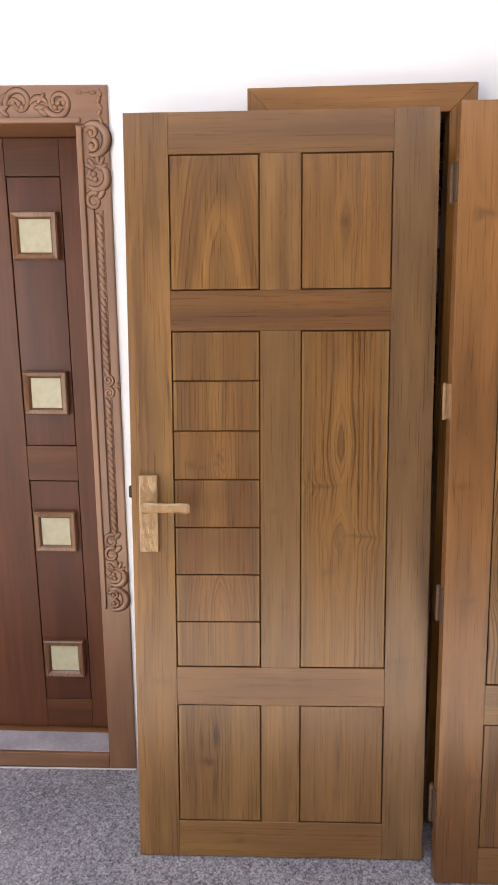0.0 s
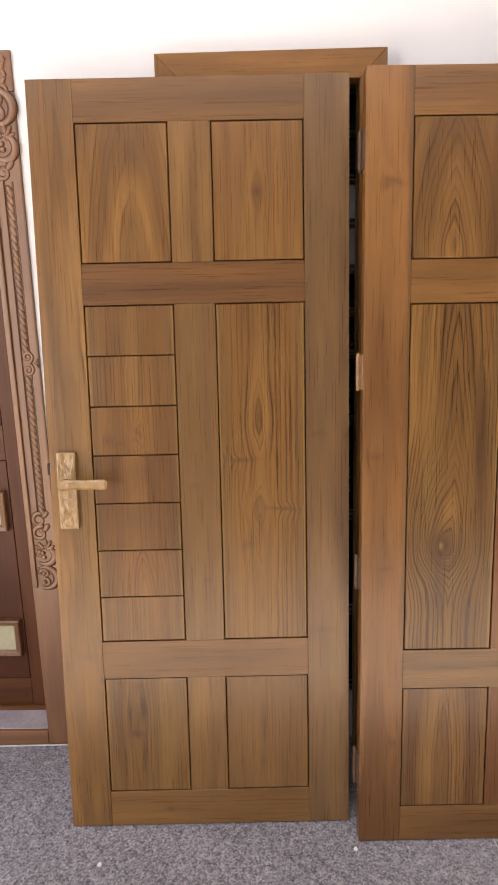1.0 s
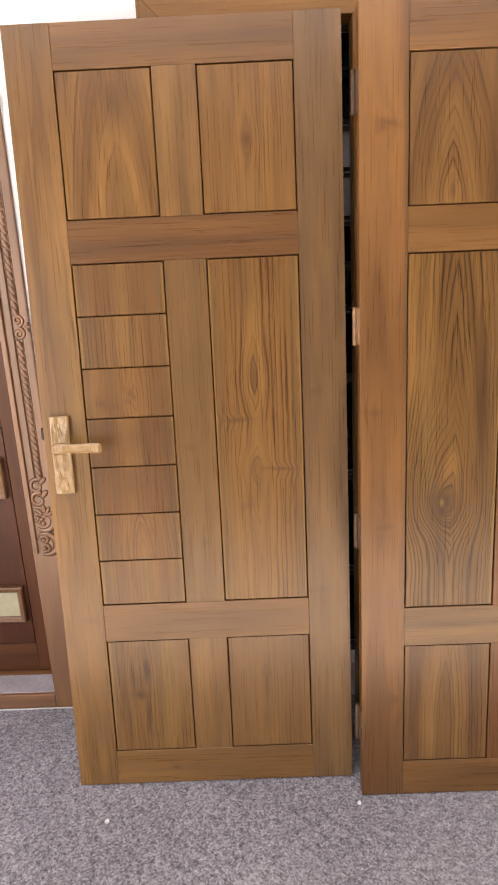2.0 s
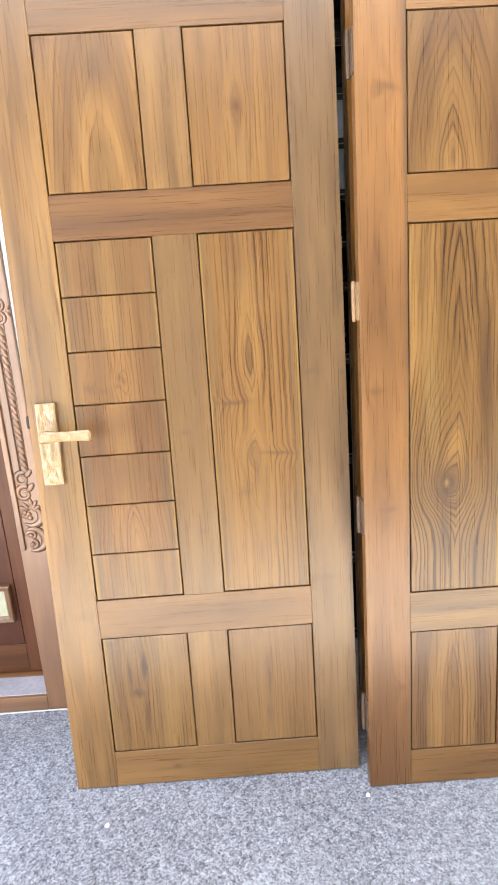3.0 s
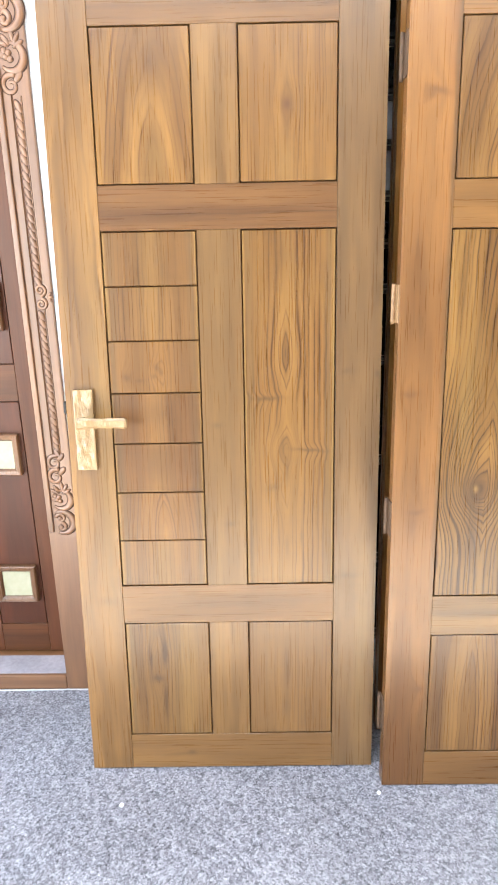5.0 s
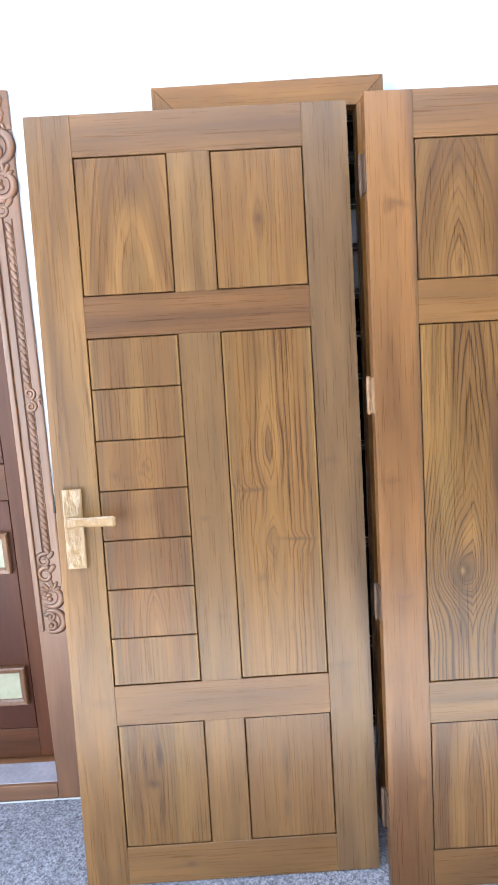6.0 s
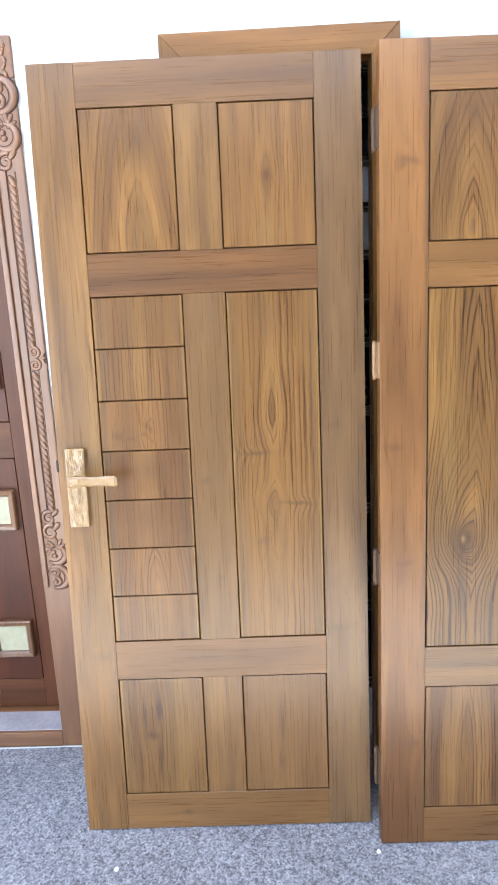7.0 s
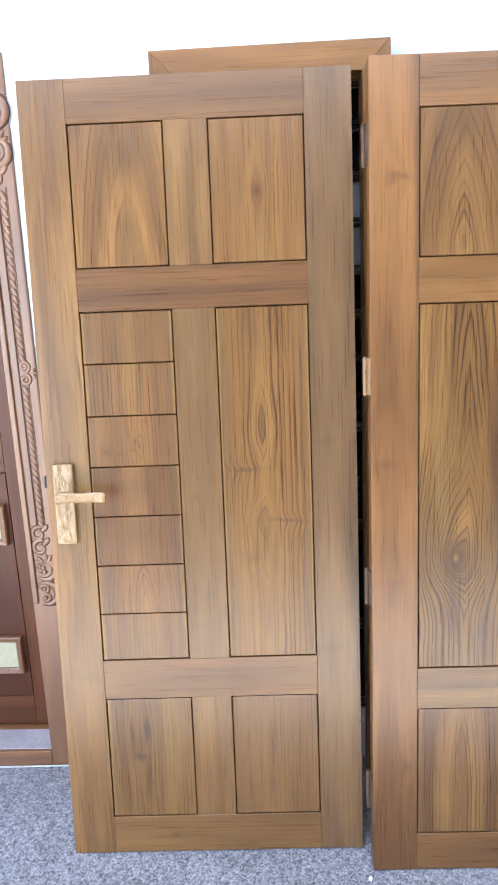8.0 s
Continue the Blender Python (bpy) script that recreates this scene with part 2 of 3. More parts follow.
GREYED = (0.14, 0.082, 0.054)
PURPLE = (0.125, 0.054, 0.033)
M_STILE_L = teak("teak_stile_flame", (0.345, 0.178, 0.080), (0.17, 0.076, 0.032), 0.017, 0.012, 0.0, 0.055, -0.45, "Z",
                 ((0.03, -0.50, 0.014, 0.05, 0.05, 0.04),), 0.05, 0.9, 0.55, crisp=0.5,
                 stains=((-0.034, 0.45, 0.012, 0.40, 0.60), (-0.010, 0.30, 0.007, 0.24, 0.55), (0.02, -0.50, 0.022, 0.012, 0.35), (0.03, 0.0, 0.02, 0.5, -0.25)), tone=0.9)
M_STILE_R = teak("teak_stile_greyish", (0.258, 0.142, 0.080), (0.135, 0.070, 0.040), 0.020, -0.08, 0.12, 0.03, 0, "Z",
                 ((0.050, 0.115, 0.016, 0.05, 0.05, 0.03), (-0.02, -0.434, 0.012, 0.04, 0.04, 0.04)), 0.03, 0.55, 0.38, GREYED, crisp=0.35,
                 stains=((-0.03, 0.125, 0.022, 0.009, 0.55), (0.048, 0.112, 0.010, 0.010, 0.85), (-0.02, -0.434, 0.03, 0.008, 0.5), (-0.045, 0.62, 0.009, 0.30, 0.45), (-0.045, 0.0, 0.008, 0.2, 0.3), (0.02, -0.7, 0.02, 0.3, -0.2)), tone=0.8)
M_RAIL = teak("teak_rail", (0.335, 0.165, 0.072), (0.17, 0.075, 0.033), 0.017, 0.06, 0.09, 0.02, 0, "X", (), 0.02, 0.5, 0.35, crisp=0.35, stains=((0.005, 0.1, 0.012, 0.25, 0.3),))
M_RAIL_DARK = teak("teak_rail_dark_figure", (0.29, 0.135, 0.062), (0.13, 0.056, 0.027), 0.013, 0.02, 0.03, 0.03, 0.15, "X", (), 0.02, 0.75, 0.55, PURPLE, crisp=0.5,
                   stains=((-0.005, 0.0, 0.014, 0.4, 0.5),))
M_RAIL_LOW = teak("teak_rail_bottom", (0.345, 0.175, 0.078), (0.17, 0.077, 0.034), 0.016, -0.05, 0.07, 0.03, 0, "X",
                  ((-0.006, -0.11, 0.018, 0.05, 0.05, 0.025),), 0.02, 0.6, 0.3, crisp=0.45, stains=((-0.006, -0.11, 0.009, 0.014, 0.6), (-0.012, -0.13, 0.006, 0.06, 0.35)))
M_RAIL_GREY = teak("teak_rail_grey_streak", (0.33, 0.178, 0.092), (0.16, 0.082, 0.046), 0.014, 0.03, 0.05, 0.02, 0.1, "X", (), 0.02, 0.6, 0.4, GREYED, crisp=0.4,
                   stains=((0.004, 0.0, 0.010, 0.5, 0.6),))
M_MULLION = teak("teak_mullion", (0.325, 0.172, 0.080), (0.18, 0.084, 0.038), 0.018, 0.12, 0.08, 0.03, 0, "Z", (), 0.025, 0.5, 0.3, crisp=0.35, tone=0.8)
M_MULLION_LONG = teak("teak_mullion_small_knots", (0.310, 0.168, 0.082), (0.17, 0.082, 0.040), 0.018, 0.10, 0.08, 0.03, 0, "Z",
                      ((-0.02, -0.02, 0.012, 0.04, 0.04, 0.03), (0.01, -0.29, 0.012, 0.04, 0.04, 0.03)), 0.025, 0.5, 0.3, GREYED, crisp=0.35,
                      stains=((-0.02, -0.02, 0.014, 0.008, 0.5), (0.01, -0.29, 0.014, 0.007, 0.5), (0.0, 0.2, 0.02, 0.3, 0.2)))
M_P1 = teak("teak_panel_arch", (0.385, 0.196, 0.076), (0.165, 0.066, 0.025), 0.0120, 0.020, 0.0, 0.20, -0.255, "Z", (), 0.012, 0.85, 0.2, (0.15, 0.070, 0.036), crisp=0.7,
            stains=((0.020, 0.105, 0.030, 0.060, 0.75), (-0.085, 0.0, 0.016, 0.5, 0.30), (-0.045, 0.06, 0.008, 0.14, 0.35), (0.085, 0.0, 0.012, 0.3, 0.22), (0.022, -0.12, 0.026, 0.05, -0.20)), every=0.25)
M_P2 = teak("teak_panel_small_knot", (0.385, 0.195, 0.078), (0.165, 0.068, 0.026), 0.0098, -0.004, 0.0, 0.0, 0, "Z",
            ((-0.004, -0.002, 0.026, 0.050, 0.045, 0.030),), 0.014, 0.8, 0.22, (0.15, 0.056, 0.024), crisp=0.75,
            stains=((-0.004, -0.002, 0.013, 0.016, 0.95), (-0.004, -0.04, 0.010, 0.06, 0.30), (-0.055, 0.0, 0.012, 0.2, 0.25), (-0.08, 0.05, 0.012, 0.2, 0.2), (-0.01, -0.14, 0.03, 0.05, -0.2)), every=0.3)
M_P4 = teak("teak_panel_long_arch", (0.375, 0.192, 0.073), (0.115, 0.042, 0.012), 0.0150, -0.008, 0.0, 0.030, 0.22, "Z",
            ((-0.008, 0.157, 0.034, 0.085, 0.070, 0.034), (-0.020, -0.095, 0.044, 0.050, 0.062, 0.036), (-0.07, 0.047, -0.012, 0.012, 0.022, 0.045), (0.06, -0.09, 0.012, 0.014, 0.022, 0.05),
             (-0.02, -0.20, 0.020, 0.03, 0.05, 0.025)), 0.012, 0.9, 0.10, (0.13, 0.062, 0.030), edge=(0.1135, SAP, 0), crisp=0.98,
            stains=((-0.008, 0.157, 0.011, 0.045, 0.38), (-0.060, 0.047, 0.040, 0.006, 0.75), (0.055, -0.090, 0.048, 0.005, 0.70), (-0.020, -0.085, 0.006, 0.045, 0.40), (-0.010, -0.150, 0.007, 0.03, 0.55),
                    (-0.02, 0.40, 0.025, 0.07, 0.35), (-0.045, -0.19, 0.020, 0.010, 0.45), (0.03, -0.33, 0.004, 0.03, 0.5), (-0.01, -0.36, 0.005, 0.03, 0.4)), tone=0.35, every=0.46)
M_P5 = teak("teak_panel_dark_heart", (0.395, 0.205, 0.086), (0.125, 0.054, 0.024), 0.0110, -0.028, 0.0, 0.0, 0.0, "Z",
            ((-0.029, 0.05, 0.030, 0.06, 0.08, 0.03),), 0.014, 0.8, 0.2, (0.095, 0.042, 0.022), edge=(0.1135, SAP, -1), crisp=0.65,
            stains=((-0.050, 0.06, 0.007, 0.055, 0.85), (-0.008, 0.085, 0.009, 0.042, 1.25), (-0.030, 0.005, 0.020, 0.012, 0.80), (-0.012, -0.06, 0.009, 0.060, 0.75), (-0.088, 0.0, 0.004, 0.15, 0.5), (-0.070, -0.08, 0.003, 0.09, 0.6), (-0.02, 0.15, 0.016, 0.02, 0.4), (0.05, 0.0, 0.04, 0.3, -0.25)), tone=0.35, every=0.35)
M_P6 = teak("teak_panel_rift", (0.345, 0.180, 0.084), (0.18, 0.082, 0.038), 0.0115, -0.012, 0.0, 0.0, 0.0, "Z",
            ((-0.012, 0.02, 0.010, 0.08, 0.08, 0.03),), 0.010, 0.75, 0.25, (0.12, 0.065, 0.045), crisp=0.65,
            stains=((-0.012, 0.03, 0.008, 0.07, 0.50), (-0.012, -0.09, 0.010, 0.03, 0.45), (0.05, 0.0, 0.012, 0.3, 0.18), (-0.07, 0.0, 0.01, 0.3, 0.2)), tone=0.35, every=0.46)
SIDES = ((-0.062, 0.0, 0.020, 0.5, 0.26), (0.066, 0.0, 0.018, 0.5, 0.30), (0.0, 0.0, 0.03, 0.5, -0.16))
M_SLATS = [teak("teak_slat" + tag, a, b, r, u, d, k, v, "Z", fl, 0.013, 0.8, 0.25, (0.13, 0.058, 0.030), edge=(0.1135, SAP, 0), crisp=0.85, stains=stn, tone=0.5, every=0.35) for tag, a, b, r, u, d, k, v, fl, stn in (
    ("_straight", (0.355, 0.176, 0.072), (0.14, 0.060, 0.024), 0.0105, 0.0, 0.02, 0.0, 0, (), SIDES),
    ("_knotty", (0.345, 0.168, 0.068), (0.14, 0.058, 0.023), 0.0110, 0.02, 0.02, 0.03, 0, ((-0.075, -0.02, 0.02, 0.03, 0.03, 0.02), (0.008, -0.005, 0.024, 0.03, 0.03, 0.02)),
     ((-0.075, -0.02, 0.012, 0.010, 0.6), (0.008, 0.005, 0.007, 0.009, 0.7), (0.0, -0.018, 0.010, 0.006, 0.5), (-0.04, -0.03, 0.014, 0.006, 0.5), (0.066, 0.0, 0.018, 0.5, 0.3))),
    ("_dark", (0.315, 0.146, 0.060), (0.13, 0.053, 0.022), 0.0110, -0.01, 0.02, 0.04, 0, (), SIDES + ((0.0, 0.02, 0.05, 0.04, 0.3),)),
    ("_arch", (0.365, 0.180, 0.078), (0.16, 0.067, 0.028), 0.0100, 0.01, 0.0, 0.22, -0.13, (), SIDES[:2]))]
M_C_STILE = teak("teak_reddish_stile", (0.335, 0.156, 0.070), (0.17, 0.068, 0.029), 0.018, -0.02, 0.06, 0.02, 0, "Z",
                 ((0.015, 0.756, 0.022, 0.05, 0.05, 0.03), (-0.045, 0.087, 0.018, 0.05, 0.05, 0.03), (0.0, -0.22, 0.018, 0.05, 0.05, 0.03), (0.04, -0.716, 0.022, 0.05, 0.05, 0.03)), 0.03, 0.8, 0.5, (0.165, 0.062, 0.030),
                 edge=(0.062, (0.44, 0.235, 0.10), 1), crisp=0.5,
                 stains=((0.015, 0.760, 0.026, 0.008, 0.6), (0.0, 0.748, 0.012, 0.009, 0.4), (-0.03, 0.087, 0.024, 0.008, 0.6), (0.0, -0.215, 0.022, 0.007, 0.6), (-0.008, -0.25, 0.01, 0.025, 0.3), (0.035, -0.716, 0.014, 0.010, 0.55)), tone=0.9)
M_C_MULL = teak("teak_red_mullion", (0.30, 0.128, 0.060), (0.17, 0.064, 0.030), 0.016, 0.06, 0.09, 0.04, 0, "Z", (), 0.025, 0.55, 0.4, (0.13, 0.045, 0.022), crisp=0.4)
M_C_RAIL = teak("teak_rail_bold_wave", (0.37, 0.180, 0.080), (0.14, 0.058, 0.025), 0.014, -0.10, 0.02, 0.06, -0.3, "X", (), 0.03, 0.8, 0.3, crisp=0.6, stains=((0.018, 0.0, 0.010, 0.5, 0.3),))
M_C_P1 = teak("teak_bold_arch", (0.385, 0.200, 0.086), (0.115, 0.044, 0.015), 0.0105, -0.010, 0.0, 0.25, -0.21, "Z",
              ((-0.008, -0.14, 0.018, 0.03, 0.03, 0.02),), 0.020, 0.80, 0.2, PURPLE, edge=(0.1135, SAP, 1), crisp=0.66,
              stains=((-0.008, -0.13, 0.008, 0.025, 0.6), (0.085, 0.0, 0.012, 0.5, 0.5), (-0.07, 0.05, 0.02, 0.2, 0.25), (-0.02, 0.13, 0.03, 0.03, 0.3)), tone=0.4, every=0.22)
M_C_P2 = teak("teak_eye_figure", (0.385, 0.200, 0.078), (0.085, 0.032, 0.010), 0.0135, 0.004, 0.0, 0.10, 0.05, "Z",
              ((-0.020, -0.165, 0.105, 0.20, 0.085, 0.085), (-0.020, -0.172, 0.030, 0.04, 0.04, 0.025)), 0.022, 0.88, 0.22, (0.115, 0.053, 0.030), edge=(0.1135, SAP, 1), crisp=1.25,
              stains=((-0.020, -0.172, 0.022, 0.034, 0.95), (-0.020, -0.180, 0.050, 0.065, 0.60), (-0.020, -0.170, 0.0055, 0.009, -0.9), (0.070, 0.12, 0.018, 0.26, 0.85), (-0.020, -0.30, 0.016, 0.08, 0.7),
                      (-0.09, 0.30, 0.014, 0.12, 0.35), (0.05, -0.36, 0.03, 0.08, 0.35), (-0.06, 0.02, 0.02, 0.16, -0.35)), tone=0.4, every=0.50)
M_C_P3 = teak("teak_fine_arch", (0.365, 0.190, 0.086), (0.125, 0.050, 0.020), 0.0110, -0.004, 0.0, 0.136, -0.155, "Z", (), 0.012, 0.85, 0.2, PURPLE, crisp=0.95,
              stains=((-0.095, 0.0, 0.014, 0.5, 0.5), (0.08, 0.0, 0.012, 0.5, 0.25), (-0.004, 0.06, 0.008, 0.05, 0.35)), tone=0.35, every=0.46)
M_FRAME = teak("honey_teak_frame", (0.42, 0.192, 0.062), (0.23, 0.095, 0.030), 0.016, 0.06, 0.08, 0.02, 0, "X", (), 0.02, 0.5, 0.3, (0.22, 0.09, 0.03))
M_FRAME_V = teak("honey_teak_post", (0.36, 0.165, 0.056), (0.20, 0.080, 0.026), 0.016, 0.06, 0.08, 0.02, 0, "Z", (), 0.02, 0.5, 0.3, (0.2, 0.08, 0.03))
M_CARVED = teak("brown_carved_teak", (0.40, 0.182, 0.102), (0.22, 0.094, 0.052), 0.02, 0.08, 0.10, 0.02, 0, "Z", (), 0.02, 0.45, 0.3, (0.12, 0.052, 0.03), 0.40, spec=0.95)
M_CARVED_X = teak("brown_carved_teak_rail", (0.40, 0.182, 0.102), (0.22, 0.094, 0.052), 0.02, 0.08, 0.10, 0.02, 0, "X", (), 0.02, 0.45, 0.3, (0.12, 0.052, 0.03), 0.40, spec=0.95)
M_LEAF = teak("dark_stained_leaf", (0.175, 0.060, 0.034), (0.085, 0.028, 0.018), 0.018, 0.09, 0.08, 0.03, 0, "Z", (), 0.03, 0.6, 0.35, (0.13, 0.045, 0.022), 0.38, spec=0.28)
M_LEAF_PANEL = teak("dark_stained_panel", (0.150, 0.047, 0.030), (0.080, 0.026, 0.018), 0.02, 0.02, 0.08, 0.05, 0, "Z", (), 0.03, 0.5, 0.3, (0.06, 0.026, 0.02), 0.34, crisp=0.4, spec=0.28)
M_LEAF_X = teak("dark_stained_rail", (0.180, 0.066, 0.034), (0.082, 0.029, 0.017), 0.014, 0.05, 0.05, 0.04, 0, "X", (), 0.03, 0.8, 0.4, (0.15, 0.06, 0.025), 0.38, spec=0.28)
M_GLASS_FRAME = teak("brown_glass_bead", (0.29, 0.138, 0.085), (0.17, 0.075, 0.045), 0.02, 0.1, 0.1, 0.02, 0, "Z", (), 0.02, 0.4, 0.2)
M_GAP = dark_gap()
# dark brown for the shade round the carvings, put into the colour
M_CARVE_SHADE = plain("carving_shade_wood", (0.055, 0.026, 0.015), (0.095, 0.045, 0.027), 40.0, 0.7)
M_WALL = wall_paint()
M_GRANITE = granite()
M_TAPE = masking_tape()
M_HINGE_TAPE = plain("brown_taped_hinge", (0.20, 0.105, 0.045), (0.34, 0.20, 0.095), 60.0, 0.45, 0.5)
M_HINGE_DARK = plain("brown_stained_hinge", (0.055, 0.027, 0.012), (0.105, 0.055, 0.026), 60.0, 0.7, 0.4)
M_FROST = frosted()
M_SILLTOP = plain("pale_grey_primed_sill", (0.30, 0.275, 0.29), (0.50, 0.47, 0.50), 9.0, 0.38, 0.08)
# unseen outer floor, made pale to throw light up at the doors
M_BOUNCE_SLAB = plain("pale_bounce_slab", (0.42, 0.415, 0.41), (0.54, 0.535, 0.525), 3.0, 0.7, 0.1)
M_JOINT = plain("pale_joint_filler", (0.50, 0.48, 0.46), (0.66, 0.64, 0.62), 40.0, 0.8)
# greys of the unseen ceiling and walls, kept dark to cut fill light
M_CEIL = plain("added_ceiling_grey", (0.26, 0.255, 0.25), (0.33, 0.325, 0.32), 3.0, 0.8)
M_ROOM = plain("added_wall_grey", (0.24, 0.235, 0.23), (0.31, 0.305, 0.30), 2.5, 0.75)
M_STEEL = plain("black_painted_steel", (0.012, 0.012, 0.014), (0.030, 0.029, 0.031), 30.0, 0.35, 0.08)
M_DARK_ROOM = plain("dark_room_sheet", (0.008, 0.008, 0.010), (0.016, 0.016, 0.019), 6.0, 0.15, 0.02)
M_PALEPANE = plain("pale_frosted_pane", (0.55, 0.58, 0.64), (0.66, 0.69, 0.75), 12.0, 0.4, 0.05)
M_LATCH = plain("dark_lock_metal", (0.012, 0.011, 0.010), (0.028, 0.025, 0.022), 60.0, 0.5, 0.05, 0.0)
M_PAPER = plain("white_paper_scrap", (0.78, 0.78, 0.77), (0.86, 0.86, 0.85), 60.0, 0.8, 0.2)
M_GROUND = plain("pale_concrete_yard", (0.24, 0.235, 0.225), (0.36, 0.35, 0.335), 2.0, 0.85, 0.2)

# ---- builders ----


def part(name, bm, material, parent, label="", at=None):
    """Links a bmesh as one mesh object under a thing or a part; at: its origin in the parent's space."""
    mesh = bpy.data.meshes.new(name)
    bm.normal_update()
    bm.to_mesh(mesh)
    bm.free()
    mesh.materials.append(material)
    ob = new(name, mesh)
    if parent is not None:
        ob.parent = parent
    if at is not None:
        ob.location = at
    return tagged(ob, label)


def block(x0, x1, y0, y1, z0, z1, bevel=0.0012, seg=1, bm=None):
    """A bevelled box between those limits."""
    own = bmesh.new()
    m = Matrix.Translation(((x0 + x1) / 2, (y0 + y1) / 2, (z0 + z1) / 2)) @ Matrix.Diagonal((x1 - x0, y1 - y0, z1 - z0, 1))
    bmesh.ops.create_cube(own, size=1.0, matrix=m)
    if bevel:
        bmesh.ops.bevel(own, geom=own.edges[:], offset=bevel, segments=seg, affect="EDGES", profile=0.6)
    if bm is None:
        return own
    mesh = bpy.data.meshes.new("tmp")
    own.to_mesh(mesh)
    own.free()
    bm.from_mesh(mesh)
    bpy.data.meshes.remove(mesh)
    return bm


def piece(name, x0, x1, y0, y1, z0, z1, material, parent, label="", bevel=0.0012, seg=1, origin=None):
    """A board of wood whose origin is its own middle, so that the grain belongs to it."""
    c = origin or ((x0 + x1) / 2, (y0 + y1) / 2, (z0 + z1) / 2)
    return part(name, block(x0 - c[0], x1 - c[0], y0 - c[1], y1 - c[1], z0 - c[2], z1 - c[2], bevel, seg), material, parent, label, c)


def prism(points, y0, y1, bevel=0.001):
    """A board whose face has the given outline in x and z, between y0 and y1."""
    bm = bmesh.new()
    a = [bm.verts.new((x, y0, z)) for x, z in points]
    b = [bm.verts.new((x, y1, z)) for x, z in points]
    n = len(points)
    bm.faces.new(a)
    bm.faces.new(b[::-1])
    for i in range(n):
        bm.faces.new((a[i], b[i], b[(i + 1) % n], a[(i + 1) % n]))
    bmesh.ops.recalc_face_normals(bm, faces=bm.faces[:])
    if bevel:
        bmesh.ops.bevel(bm, geom=bm.edges[:], offset=bevel, segments=1, affect="EDGES")
    return bm


SWELL = dict(r=1.0, high=1.0)


def tube(bm, path, radii, sides=8, flat=1.0):
    """A tapering round bead along a path of (x, z) points on a face, its height squeezed by flat."""
    rings = []
    for i, (x, z) in enumerate(path):
        xa, za = path[max(i - 1, 0)]
        xb, zb = path[min(i + 1, len(path) - 1)]
        length = math.hypot(xb - xa, zb - za) or 1.0
        nx, nz = -(zb - za) / length, (xb - xa) / length
        r = radii(i / (len(path) - 1)) * SWELL["r"]
        rings.append([bm.verts.new((x + nx * r * math.cos(t), -flat * SWELL["high"] * r * math.sin(t), z + nz * r * math.cos(t)))
                      for t in (2 * math.pi * j / sides for j in range(sides))])
    for a, b in zip(rings, rings[1:]):
        for j in range(sides):
            f = bm.faces.new((a[j], a[(j + 1) % sides], b[(j + 1) % sides], b[j]))
            f.smooth = True
    bm.faces.new(rings[0][::-1])
    bm.faces.new(rings[-1])


def arc(cx, cz, r, a0, a1, steps=18, r1=None):
    """Points of an arc, or of a spiral that ends at the radius r1."""
    r1 = r if r1 is None else r1
    return [(cx + (r + (r1 - r) * i / steps) * math.cos(radians(a0 + (a1 - a0) * i / steps)),
             cz + (r + (r1 - r) * i / steps) * math.sin(radians(a0 + (a1 - a0) * i / steps))) for i in range(steps + 1)]


def pebble(bm, x, z, rx, rz, high, turn=0.0):
    """A smooth carved knob or leaf on a face."""
    m = Matrix.Translation((x, 0, z)) @ Matrix.Rotation(radians(turn), 4, "Y") @ Matrix.Diagonal((rx * SWELL["r"], high * SWELL["high"], rz * (1 + (SWELL["r"] - 1) * 0.5), 1))
    out = bmesh.ops.create_uvsphere(bm, u_segments=10, v_segments=7, radius=1.0, matrix=m)
    for v in out["verts"]:
        for f in v.link_faces:
            f.smooth = True


def thing(name, m, label, category, group="", kind=""):
    ob = new(name)
    ob.matrix_basis = m
    return tagged(ob, label, category, group, kind or "thing")


# ---- the setting ----
def slab_box(name, x0, x1, y0, y1, z0, z1, material, bevel=0.0):
    return tagged(part(name, block(x0, x1, y0, y1, z0, z1, bevel), material, None), kind="structure")


WALL_Y = 0.349
# wall with the doorway of the carved door and a barred opening on a low curb
bm = bmesh.new()
for x0, x1, z0, z1 in ((-3.6, -1.07, -0.05, 4.2), (-1.07, -0.115, 2.10, 4.2), (-0.115, 0.42, -0.05, 4.2), (0.42, 1.32, -0.05, 0.132),
                       (0.42, 1.32, 2.092, 4.2), (1.32, 4.4, -0.05, 4.2)):
    block(x0, x1, WALL_Y, WALL_Y + 0.2, z0, z1, 0, 1, bm)
tagged(part("wall_back", bm, M_WALL, None), kind="structure")
# unseen slab that keeps sky light out of the openings
slab_box("added_wall_behind", -3.6, 4.4, WALL_Y + 0.203, WALL_Y + 0.3, -0.05, 4.2, M_WALL)
# unseen walls added round the room; the grey ones cut fill light
slab_box("added_wall_left", -3.6, -3.45, -0.55, WALL_Y, -0.05, 4.2, M_WALL)
slab_box("added_wall_right", 4.25, 4.4, -5.0, WALL_Y, -0.05, 4.2, M_ROOM)
slab_box("added_wall_front", -2.4, 4.25, -5.0, -4.85, -0.05, 4.2, M_ROOM)
# unseen ceiling, with a long roof gap added to let sun onto the floor
bm = bmesh.new()
for x0, x1, y0, y1 in ((-3.6, 4.4, -1.2, WALL_Y + 0.3), (-3.6, 4.4, -5.0, -3.3), (-3.6, -2.5, -3.3, -1.2), (3.1, 4.4, -3.3, -1.2)):
    block(x0, x1, y0, y1, 4.2, 4.35, 0, 1, bm)
tagged(part("added_ceiling", bm, M_CEIL, None), kind="structure")
